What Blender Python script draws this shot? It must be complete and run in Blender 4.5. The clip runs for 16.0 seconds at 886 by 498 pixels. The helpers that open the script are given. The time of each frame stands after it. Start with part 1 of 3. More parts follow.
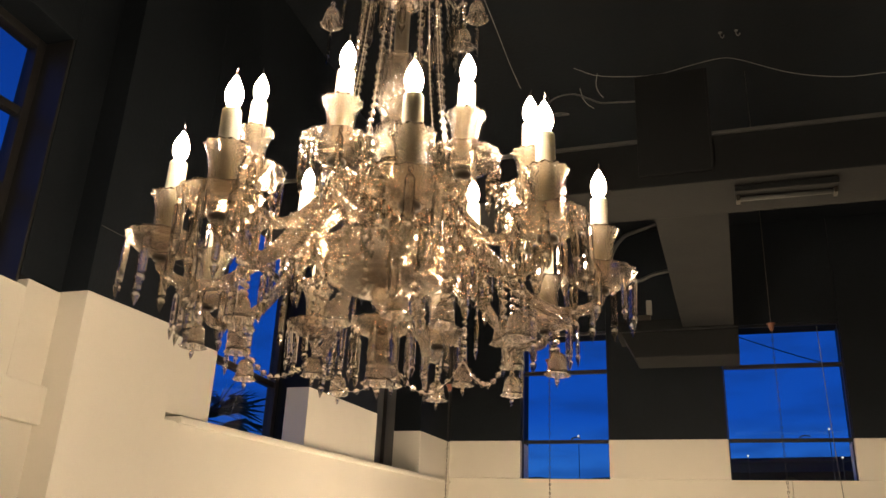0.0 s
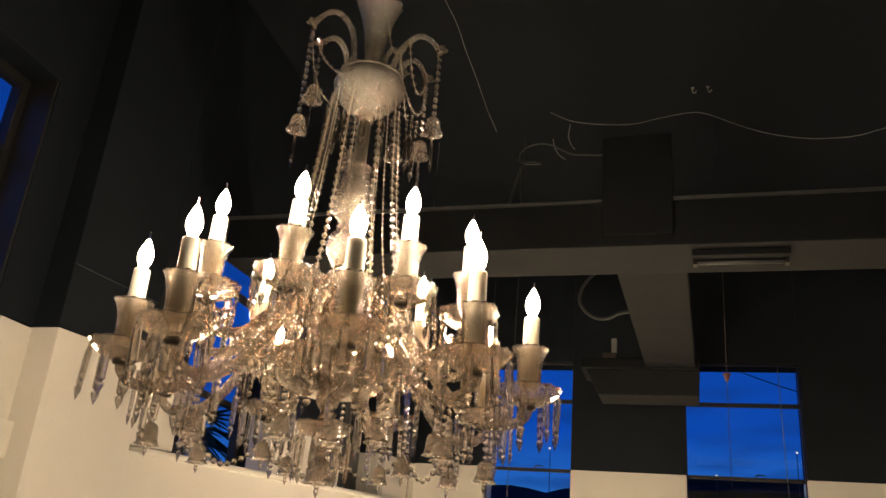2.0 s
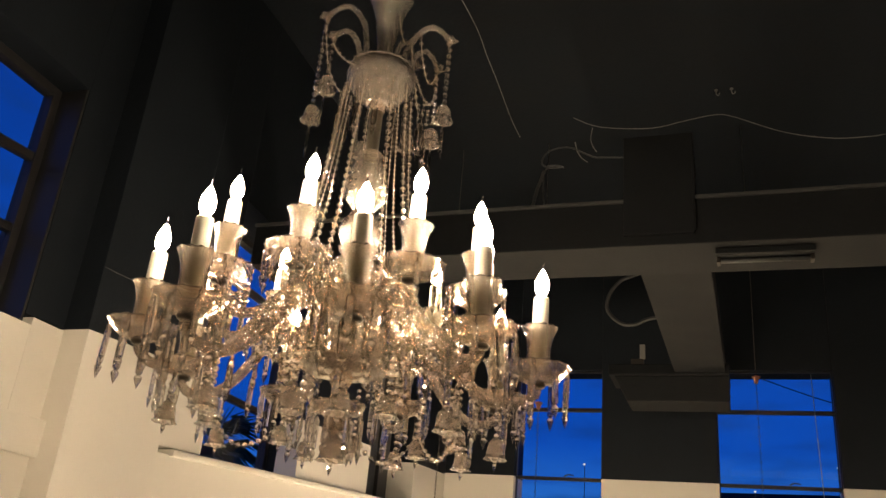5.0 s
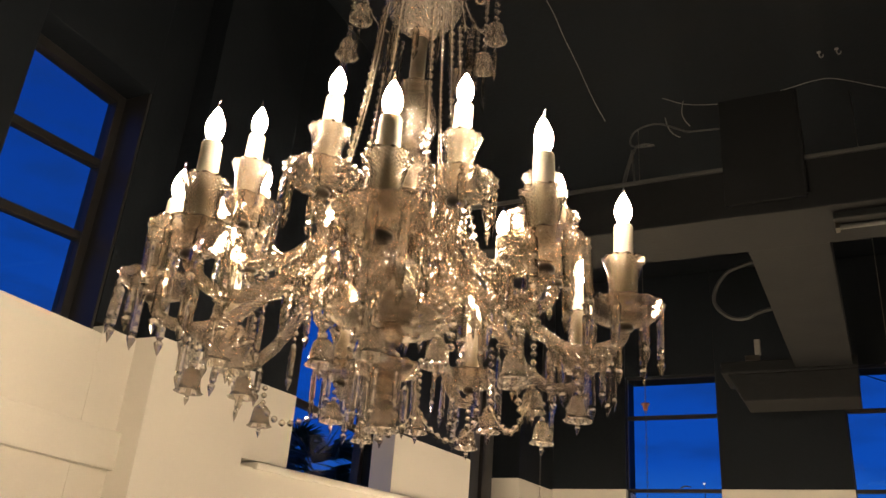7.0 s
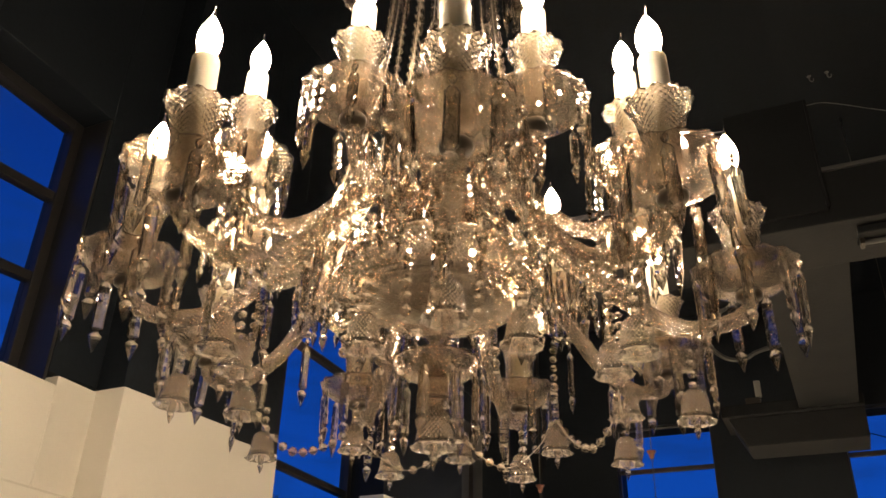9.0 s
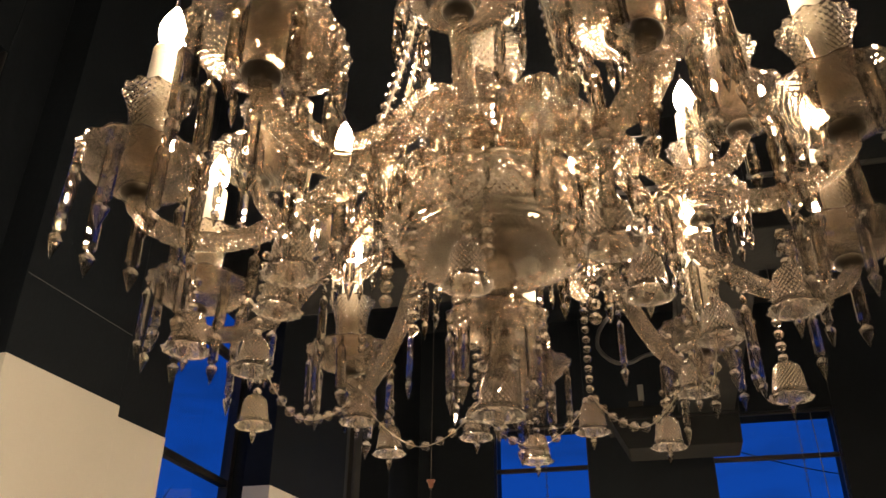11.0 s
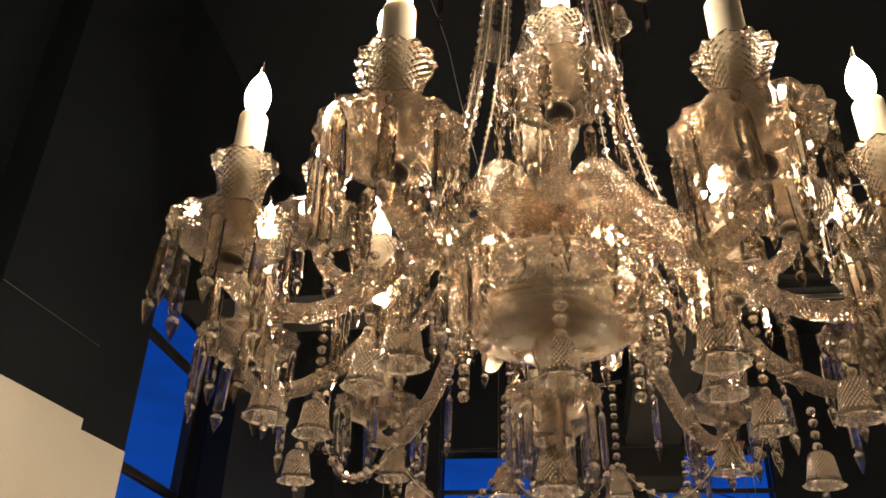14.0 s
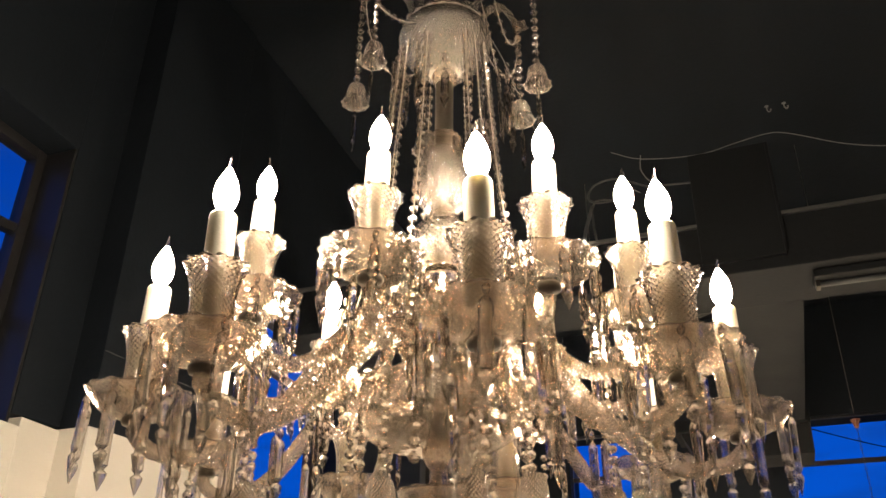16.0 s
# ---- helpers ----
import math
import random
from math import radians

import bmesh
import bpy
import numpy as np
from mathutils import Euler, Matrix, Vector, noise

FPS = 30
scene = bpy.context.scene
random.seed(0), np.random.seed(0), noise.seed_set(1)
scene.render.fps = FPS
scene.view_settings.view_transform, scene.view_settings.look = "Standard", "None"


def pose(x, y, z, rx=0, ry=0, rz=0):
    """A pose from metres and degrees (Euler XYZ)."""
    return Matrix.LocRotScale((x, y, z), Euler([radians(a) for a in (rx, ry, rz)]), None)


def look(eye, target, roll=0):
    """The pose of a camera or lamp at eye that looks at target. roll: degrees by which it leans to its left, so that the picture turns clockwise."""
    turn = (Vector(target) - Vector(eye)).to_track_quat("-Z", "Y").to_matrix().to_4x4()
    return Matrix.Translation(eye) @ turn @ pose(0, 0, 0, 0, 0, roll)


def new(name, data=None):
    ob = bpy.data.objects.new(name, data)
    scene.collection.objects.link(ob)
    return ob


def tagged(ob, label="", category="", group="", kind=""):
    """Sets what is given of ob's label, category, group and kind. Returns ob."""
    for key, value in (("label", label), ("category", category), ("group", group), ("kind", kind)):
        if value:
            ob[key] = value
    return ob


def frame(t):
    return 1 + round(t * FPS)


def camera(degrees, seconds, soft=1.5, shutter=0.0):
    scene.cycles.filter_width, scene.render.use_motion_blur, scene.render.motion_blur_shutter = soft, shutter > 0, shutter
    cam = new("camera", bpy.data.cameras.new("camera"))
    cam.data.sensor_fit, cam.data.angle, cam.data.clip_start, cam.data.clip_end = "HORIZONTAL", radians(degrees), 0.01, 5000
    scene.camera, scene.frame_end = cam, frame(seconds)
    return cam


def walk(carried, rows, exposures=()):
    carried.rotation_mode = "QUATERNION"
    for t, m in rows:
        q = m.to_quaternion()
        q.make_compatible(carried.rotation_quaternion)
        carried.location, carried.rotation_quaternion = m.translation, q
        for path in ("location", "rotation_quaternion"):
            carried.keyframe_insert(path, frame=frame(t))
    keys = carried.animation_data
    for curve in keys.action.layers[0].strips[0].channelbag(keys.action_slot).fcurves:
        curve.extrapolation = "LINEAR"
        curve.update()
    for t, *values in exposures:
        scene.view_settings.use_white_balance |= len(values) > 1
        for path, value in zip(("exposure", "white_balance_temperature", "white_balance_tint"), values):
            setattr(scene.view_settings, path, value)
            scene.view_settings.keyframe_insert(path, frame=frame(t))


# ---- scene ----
cam = camera(55.6, 16.0)
PATH = [
    (0, (0.055, 0.031, 1.436), (-0.552, 1.790, 2.168), 2.6),
    (0.5, (0.121, -0.039, 1.508), (-0.525, 1.729, 2.185), 3.4),
    (1, (0.181, -0.119, 1.559), (-0.455, 1.651, 2.238), 4.4),
    (1.5, (0.217, -0.174, 1.595), (-0.378, 1.598, 2.308), 5.3),
    (2, (0.200, -0.168, 1.625), (-0.368, 1.600, 2.367), 5.0),
    (2.5, (0.178, -0.148, 1.630), (-0.404, 1.617, 2.369), 4.7),
    (3, (0.171, -0.167, 1.624), (-0.422, 1.589, 2.376), 4.6),
    (3.2, (0.180, -0.189, 1.612), (-0.412, 1.562, 2.378), 5.0),
    (5.3, (0.270, -0.126, 1.524), (-0.393, 1.593, 2.299), 5.3),
    (5.5, (0.276, -0.091, 1.514), (-0.424, 1.612, 2.293), 5.5),
    (6, (0.275, 0.014, 1.503), (-0.491, 1.684, 2.293), 5.3),
    (6.5, (0.266, 0.130, 1.495), (-0.553, 1.774, 2.287), 4.7),
    (7, (0.214, 0.235, 1.482), (-0.635, 1.854, 2.293), 4.5),
    (7.5, (0.134, 0.338, 1.480), (-0.727, 1.910, 2.367), 2.9),
    (8, (0.060, 0.430, 1.484), (-0.740, 1.996, 2.438), 0.9),
    (8.5, (-0.034, 0.509, 1.487), (-0.821, 2.077, 2.446), 0.7),
    (9, (-0.117, 0.554, 1.481), (-0.861, 2.144, 2.440), 1.5),
    (9.5, (-0.210, 0.601, 1.478), (-0.885, 2.222, 2.436), 1.4),
    (10, (-0.302, 0.640, 1.478), (-0.897, 2.284, 2.449), 0.9),
    (12.5, (-0.595, 0.658, 1.550), (-0.870, 2.405, 2.483), 1.6),
    (13, (-0.617, 0.628, 1.563), (-0.867, 2.368, 2.517), 1.8),
    (13.5, (-0.632, 0.585, 1.554), (-0.893, 2.320, 2.514), 1.2),
    (14, (-0.607, 0.545, 1.548), (-0.915, 2.257, 2.535), 2.1),
    (14.5, (-0.551, 0.516, 1.593), (-0.893, 2.213, 2.594), 1.9),
    (15, (-0.443, 0.470, 1.622), (-0.875, 2.161, 2.600), 1.0),
    (15.5, (-0.288, 0.427, 1.656), (-0.826, 2.108, 2.598), 0.6),
    (16, (-0.149, 0.398, 1.675), (-0.791, 2.046, 2.608), 0.7),
]
walk(cam, [(t, look(eye, target, roll)) for t, eye, target, roll in PATH],
     exposures=[(0, 0.12, 6500, 10), (0.7, 0.08, 6450, 10), (1.5, -0.03, 6400, 10), (2.5, 0.03, 6350, 10), (3.5, 0.1, 6350, 10), (7, 0.08, 6400, 10),
                (9, 0.0, 6450, 10), (10.5, -0.1, 6550, 10), (12, -0.12, 6550, 10), (14.2, -0.08, 6500, 10), (15.1, -0.1, 6350, 10), (15.5, -0.16, 6250, 10), (16, 0.48, 5950, 10)])

# ---- world and light ----
world = bpy.data.worlds.new("dusk_sky")
scene.world = world
world.use_nodes = True
wn, wl = world.node_tree.nodes, world.node_tree.links
bg = wn["Background"]
tc = wn.new("ShaderNodeTexCoord")
sep = wn.new("ShaderNodeSeparateXYZ")
ramp = wn.new("ShaderNodeValToRGB")
cloud = wn.new("ShaderNodeTexNoise")
cloud.inputs["Scale"].default_value = 11.0
cloud.inputs["Detail"].default_value = 5.0
mapc = wn.new("ShaderNodeMapping")
mapc.inputs["Scale"].default_value = (1.0, 1.0, 4.5)
cmix = wn.new("ShaderNodeMix")
cmix.data_type = "RGBA"
cfac = wn.new("ShaderNodeMapRange")
cfac.inputs["From Min"].default_value = 0.46
cfac.inputs["From Max"].default_value = 0.68
cfac.inputs["To Max"].default_value = 0.6
ramp.color_ramp.elements[0].position = 0.0
ramp.color_ramp.elements[0].color = (0.07, 0.36, 0.95, 1)
ramp.color_ramp.elements[1].position = 0.55
ramp.color_ramp.elements[1].color = (0.004, 0.045, 0.34, 1)
mid = ramp.color_ramp.elements.new(0.18)
mid.color = (0.007, 0.095, 0.60, 1)
cmix.inputs["B"].default_value = (0.008, 0.055, 0.30, 1)
wl.new(tc.outputs["Generated"], sep.inputs[0])
wl.new(sep.outputs["Z"], ramp.inputs["Fac"])
wl.new(tc.outputs["Generated"], mapc.inputs["Vector"])
wl.new(mapc.outputs[0], cloud.inputs["Vector"])
wl.new(cloud.outputs["Fac"], cfac.inputs["Value"])
wl.new(cfac.outputs[0], cmix.inputs["Factor"])
wl.new(ramp.outputs["Color"], cmix.inputs["A"])
wl.new(cmix.outputs["Result"], bg.inputs["Color"])
bg.inputs["Strength"].default_value = 0.75
BULB_STRENGTH = 420.0

# ---- materials ----


def material(name):
    m = bpy.data.materials.new(name)
    m.use_nodes = True
    m.node_tree.nodes.clear()
    n, l = m.node_tree.nodes, m.node_tree.links
    out = n.new("ShaderNodeOutputMaterial")
    return m, n, l, out


def paint(name, colour, rough, grain=60.0, bump=0.15, spread=0.12, stains=1.5, metal=0.0, coat=0.0, sheen=0.5):
    """A painted or plain surface: base colour varied at two scales, fine relief, uneven gloss."""
    m, n, l, out = material(name)
    b = n.new("ShaderNodeBsdfPrincipled")
    co = n.new("ShaderNodeTexCoord")
    big, small = n.new("ShaderNodeTexNoise"), n.new("ShaderNodeTexNoise")
    big.inputs["Scale"].default_value, big.inputs["Detail"].default_value = stains, 6
    small.inputs["Scale"].default_value, small.inputs["Detail"].default_value = grain, 4
    for q in (big, small):
        l.new(co.outputs["Object"], q.inputs["Vector"])
    rmp = n.new("ShaderNodeValToRGB")
    rmp.color_ramp.elements[0].position, rmp.color_ramp.elements[1].position = 0.3, 0.75
    rmp.color_ramp.elements[0].color = (*[c * (1 - spread) for c in colour], 1)
    rmp.color_ramp.elements[1].color = (*[min(1, c * (1 + spread)) for c in colour], 1)
    add = n.new("ShaderNodeMath")
    add.operation = "MULTIPLY_ADD"
    add.inputs[1].default_value, add.inputs[2].default_value = 0.25, 0.0
    l.new(small.outputs["Fac"], add.inputs[0])
    tot = n.new("ShaderNodeMath")
    tot.operation = "MULTIPLY_ADD"
    tot.inputs[1].default_value = 0.75
    l.new(big.outputs["Fac"], tot.inputs[0])
    l.new(add.outputs[0], tot.inputs[2])
    l.new(tot.outputs[0], rmp.inputs["Fac"])
    l.new(rmp.outputs["Color"], b.inputs["Base Color"])
    mr = n.new("ShaderNodeMapRange")
    mr.inputs["To Min"].default_value, mr.inputs["To Max"].default_value = max(0, rough - 0.1), min(1, rough + 0.12)
    l.new(big.outputs["Fac"], mr.inputs["Value"])
    l.new(mr.outputs[0], b.inputs["Roughness"])
    b.inputs["Metallic"].default_value = metal
    b.inputs["Coat Weight"].default_value = coat
    b.inputs["Specular IOR Level"].default_value = sheen
    bp = n.new("ShaderNodeBump")
    bp.inputs["Strength"].default_value, bp.inputs["Distance"].default_value = bump, 0.004
    l.new(small.outputs["Fac"], bp.inputs["Height"])
    l.new(bp.outputs["Normal"], b.inputs["Normal"])
    l.new(b.outputs[0], out.inputs["Surface"])
    return m


def facing_gloss(n, l, base, rise):
    """A gloss factor that grows towards grazing angles."""
    lw, pw, ma = n.new("ShaderNodeLayerWeight"), n.new("ShaderNodeMath"), n.new("ShaderNodeMath")
    pw.operation, ma.operation = "POWER", "MULTIPLY_ADD"
    lw.inputs["Blend"].default_value = 0.5
    pw.inputs[1].default_value = 4.0
    ma.inputs[1].default_value, ma.inputs[2].default_value = rise, base
    l.new(lw.outputs["Facing"], pw.inputs[0])
    l.new(pw.outputs[0], ma.inputs[0])
    return ma.outputs[0]


def crystal(name, tint, rough=0.02, clear=0.45, gloss=0.08, milk=0.02, ior=1.52, polish=0.08, cut=0.0, rise=0.3, bend=1.0):
    """Cut crystal: a refracting body, partly straight see-through, with polished faces that catch the lamps.
    cut: the depth in metres of the rounded diamond cut that follows the mesh's own grid (its UV map); bend: how much of it the refraction feels."""
    m, n, l, out = material(name)
    g = n.new("ShaderNodeBsdfPrincipled")
    g.inputs["Base Color"].default_value = (*tint, 1)
    g.inputs["Transmission Weight"].default_value = 1.0
    g.inputs["Roughness"].default_value = rough
    g.inputs["IOR"].default_value = ior
    d, t, r = n.new("ShaderNodeBsdfTranslucent"), n.new("ShaderNodeBsdfTransparent"), n.new("ShaderNodeBsdfGlossy")
    d.inputs["Color"].default_value = (*tint, 1)
    t.inputs["Color"].default_value = (*tint, 1)
    r.inputs["Color"].default_value = (*[c ** 0.5 for c in tint], 1)
    r.inputs["Roughness"].default_value = polish
    share = facing_gloss(n, l, gloss, rise)
    if cut:
        uv, sep_ = n.new("ShaderNodeUVMap"), n.new("ShaderNodeSeparateXYZ")
        l.new(uv.outputs["UV"], sep_.inputs[0])
        waves = []
        for axis in ("X", "Y"):
            turn, wave = n.new("ShaderNodeMath"), n.new("ShaderNodeMath")
            turn.operation, wave.operation = "MULTIPLY", "COSINE"
            turn.inputs[1].default_value = math.pi
            l.new(sep_.outputs[axis], turn.inputs[0])
            l.new(turn.outputs[0], wave.inputs[0])
            waves.append(wave)
        height = n.new("ShaderNodeMath")
        height.operation = "MULTIPLY"
        l.new(waves[0].outputs[0], height.inputs[0])
        l.new(waves[1].outputs[0], height.inputs[1])
        bump = n.new("ShaderNodeBump")
        bump.inputs["Strength"].default_value, bump.inputs["Distance"].default_value = 1.0, cut
        l.new(height.outputs[0], bump.inputs["Height"])
        through_cut = n.new("ShaderNodeBump")
        through_cut.inputs["Strength"].default_value, through_cut.inputs["Distance"].default_value = 1.0, cut * bend
        l.new(height.outputs[0], through_cut.inputs["Height"])
        l.new(through_cut.outputs["Normal"], g.inputs["Normal"])
        for q in (d, r):
            l.new(bump.outputs["Normal"], q.inputs["Normal"])
    last = g.outputs[0]
    for node, part_ in ((t, clear), (d, milk), (r, share)):
        mx = n.new("ShaderNodeMixShader")
        if node is r:
            l.new(part_, mx.inputs[0])
        else:
            mx.inputs[0].default_value = part_
        l.new(last, mx.inputs[1])
        l.new(node.outputs[0], mx.inputs[2])
        last = mx.outputs[0]
    l.new(last, out.inputs["Surface"])
    return m


def glow(name, colour, strength):
    m, n, l, out = material(name)
    e = n.new("ShaderNodeEmission")
    e.inputs["Color"].default_value, e.inputs["Strength"].default_value = (*colour, 1), strength
    l.new(e.outputs[0], out.inputs["Surface"])
    return m


CREAM = paint("cream_wall_paint", (0.80, 0.768, 0.71), 0.55, grain=90, bump=0.12, spread=0.05, stains=1.2)
BLACK = paint("black_wall_paint", (0.0104, 0.0144, 0.0208), 0.6, grain=45, bump=0.3, spread=0.3, stains=1.1, sheen=0.2)
CEILING_BLACK = paint("black_ceiling_paint", (0.0068, 0.0104, 0.0160), 0.72, grain=30, bump=0.4, spread=0.3, sheen=0.2)
BEAM_GREY = paint("charcoal_beam_paint", (0.0048, 0.0064, 0.0088), 0.72, grain=40, bump=0.35, spread=0.35, stains=2.2, sheen=0.3)
# the floor is out of view; its pale tone bounces light up to the glass
PALE_FLOOR = paint("pale_bounce_floor", (0.60, 0.57, 0.52), 0.55, grain=25, bump=0.3, spread=0.2)
FRAME = paint("black_window_frame_paint", (0.02, 0.02, 0.022), 0.4, grain=80, bump=0.2, spread=0.25)
WIRE = paint("pale_cable_plastic", (0.22, 0.22, 0.215), 0.5, grain=100, bump=0.1)
CONDUIT = paint("galvanised_conduit", (0.075, 0.078, 0.082), 0.45, grain=80, bump=0.2, metal=0.3)
RUST = paint("red_brown_plug_plastic", (0.16, 0.06, 0.04), 0.45)
SLEEVE = paint("ivory_candle_card", (0.60, 0.57, 0.50), 0.55, grain=150, bump=0.08, spread=0.04, stains=20)
METAL = paint("aged_silver_metal", (0.50, 0.46, 0.40), 0.3, grain=120, bump=0.15, spread=0.2, stains=15, metal=1.0)
GREYPLATE = paint("dull_grey_plate", (0.12, 0.118, 0.112), 0.65, grain=120, bump=0.1, stains=12, metal=0.0)
for node in SLEEVE.node_tree.nodes:
    if node.type == "BSDF_PRINCIPLED":
        node.inputs["Subsurface Weight"].default_value = 0.3
        node.inputs["Subsurface Radius"].default_value = (1.0, 0.85, 0.65)
        node.inputs["Subsurface Scale"].default_value = 0.012
DARKMETAL = paint("dark_socket_metal", (0.10, 0.09, 0.08), 0.35, grain=120, bump=0.15, stains=15, metal=0.9)
GREYBOARD = paint("dark_grey_board", (0.07, 0.073, 0.08), 0.6, grain=30, bump=0.3, spread=0.25)
PALM = paint("palm_leaf_green", (0.03, 0.05, 0.025), 0.5, grain=40)
BARK = paint("palm_bark", (0.09, 0.07, 0.05), 0.85, grain=20, bump=0.6)
HILL = paint("dusk_hill_scrub", (0.012, 0.02, 0.03), 0.9, grain=0.5, stains=0.05)
ASPHALT = paint("asphalt", (0.05, 0.05, 0.05), 0.85, grain=20, bump=0.4)
ARM_GLASS = crystal("twisted_arm_crystal", (0.84, 0.755, 0.665), 0.03, 0.34, 0.06, 0.010, 1.5, 0.10, 0.0012)
PRISM_GLASS = crystal("prism_crystal", (0.90, 0.86, 0.81), 0.0, 0.40, 0.03, 0.0, 1.55, 0.04, 0.0, 0.22)
BEAD_GLASS = crystal("bead_crystal", (0.88, 0.83, 0.77), 0.0, 0.34, 0.035, 0.006, 1.55, 0.05, 0.0, 0.22)
SHELL = crystal("diamond_cut_glass", (0.88, 0.81, 0.735), 0.03, 0.50, 0.045, 0.010, 1.5, 0.12, 0.0011, 0.18, 0.2)
CUP_GLASS = crystal("candle_cup_glass", (0.86, 0.79, 0.71), 0.02, 0.14, 0.035, 0.006, 1.5, 0.10, 0.0017, 0.20)
BOWL_GLASS = crystal("heavy_bowl_glass", (0.90, 0.85, 0.79), 0.03, 0.16, 0.30, 0.020, 1.5, 0.22, 0.0022, 0.35)
VASE_GLASS = crystal("pear_vase_glass", (0.89, 0.83, 0.765), 0.03, 0.22, 0.15, 0.014, 1.5, 0.15, 0.0018, 0.3)
MAIN_GLASS = crystal("thick_bowl_glass", (0.87, 0.79, 0.705), 0.03, 0.32, 0.055, 0.010, 1.5, 0.10, 0.0013)
BELL_GLASS = crystal("bell_glass", (0.89, 0.83, 0.765), 0.03, 0.26, 0.08, 0.030, 1.5, 0.10, 0.0017)
BULB = glow("lit_bulb_glass", (1.0, 0.765, 0.50), BULB_STRENGTH)
# glow of the bulbs added below view to brighten the far wall
FILL_GLOW = glow("added_bulb_glow", (1.0, 0.765, 0.50), 1250.0)
LAMP_FAR = glow("far_street_light", (1.0, 0.9, 0.8), 0.9)


def pane_glass():
    m, n, l, out = material("window_pane_glass")
    tr, gl, mix = (n.new("ShaderNode" + k) for k in ("BsdfTransparent", "BsdfGlossy", "MixShader"))
    tr.inputs["Color"].default_value = (0.93, 0.96, 0.97, 1)
    gl.inputs["Roughness"].default_value = 0.02
    l.new(facing_gloss(n, l, 0.03, 0.5), mix.inputs[0])
    l.new(tr.outputs[0], mix.inputs[1])
    l.new(gl.outputs[0], mix.inputs[2])
    l.new(mix.outputs[0], out.inputs["Surface"])
    return m


PANE = pane_glass()

# ---- mesh helpers ----


def mesh_of(name, verts, faces, mat, smooth=False, grid=None):
    """A mesh from corners and faces; grid gives every face the UV places of its corners."""
    me = bpy.data.meshes.new(name)
    me.from_pydata(verts, [], faces)
    if grid:
        layer = me.uv_layers.new(name="cut")
        layer.data.foreach_set("uv", [c for face in grid for corner in face for c in corner])
    bm = bmesh.new()
    bm.from_mesh(me)
    bmesh.ops.recalc_face_normals(bm, faces=bm.faces)
    bm.to_mesh(me)
    bm.free()
    me.materials.append(mat)
    for p in me.polygons:
        p.use_smooth = smooth
    return me


def piece(name, me, parent=None, m=None, label=""):
    """One mesh object under a thing or a part."""
    ob = new(name, me)
    if parent:
        ob.parent = parent
    ob.matrix_basis = m or Matrix()
    return tagged(ob, label) if label else ob


def empty(name, m=None):
    ob = new(name)
    ob.empty_display_size = 0.05
    ob.matrix_basis = m or Matrix()
    return ob


def slab_mesh(name, corners, mat, bevel=0.004):
    """A solid from eight corners: four below, four above, both in the same turn; its edges are eased."""
    bm = bmesh.new()
    v = [bm.verts.new(c) for c in corners]
    for f in ((3, 2, 1, 0), (4, 5, 6, 7), (0, 1, 5, 4), (1, 2, 6, 5), (2, 3, 7, 6), (3, 0, 4, 7)):
        bm.faces.new([v[i] for i in f])
    bmesh.ops.recalc_face_normals(bm, faces=bm.faces)
    if bevel:
        bmesh.ops.bevel(bm, geom=list(bm.edges), offset=bevel, segments=2, affect="EDGES", profile=0.6)
    me = bpy.data.meshes.new(name)
    bm.to_mesh(me)
    bm.free()
    me.materials.append(mat)
    return me


def box_mesh(name, x0, x1, y0, y1, z0, z1, mat, bevel=0.004):
    return slab_mesh(name, [(x0, y0, z0), (x1, y0, z0), (x1, y1, z0), (x0, y1, z0),
                            (x0, y0, z1), (x1, y0, z1), (x1, y1, z1), (x0, y1, z1)], mat, bevel)


def structure(name, me, label, category, parent=None):
    ob = piece(name, me, parent)
    return tagged(ob, label, category, kind="structure")


def lathe(name, profile, mat, segs=24, smooth=True, scallop=0.0, lobes=12, cut=0.0, squash=1.0):
    """A turned form about z. profile: (radius, height, how much of the cut and the scallop it takes)."""
    verts, faces = [], []
    rows = [(p if len(p) > 2 else (*p, 0.0)) for p in profile]
    for j, (r, z, w) in enumerate(rows):
        for i in range(segs):
            a = 2 * math.pi * i / segs
            rr, zz = r, z
            if 0 < w <= 1:
                rr += cut * w * (1 if (i + j) % 2 else -1)
            if w > 1:
                rr += scallop * math.cos(lobes * a)
                zz += 0.5 * scallop * math.cos(lobes * a)
            verts.append((rr * math.cos(a), rr * math.sin(a) * squash, zz))
    n, grid = len(rows), []
    for j in range(n - 1):
        carved = bool(cut) and 0 < rows[j][2] <= 1 and rows[j + 1][2] > 0
        for i in range(segs):
            k = (i + 1) % segs
            q = (j * segs + i, j * segs + k, (j + 1) * segs + k, (j + 1) * segs + i)
            w = ((i, j), (i + 1, j), (i + 1, j + 1), (i, j + 1))
            for c in (((0, 1, 3), (1, 2, 3)) if (i + j) % 2 else ((0, 1, 2), (0, 2, 3))) if carved else ((0, 1, 2, 3),):
                faces.append(tuple(q[e] for e in c))
                grid.append([w[e] if carved else (0, 0) for e in c])
    faces.append(tuple(range(segs)))
    faces.append(tuple((n - 1) * segs + i for i in range(segs)))
    grid += [[(0, 0)] * segs] * 2
    return mesh_of(name, verts, faces, mat, smooth, grid)


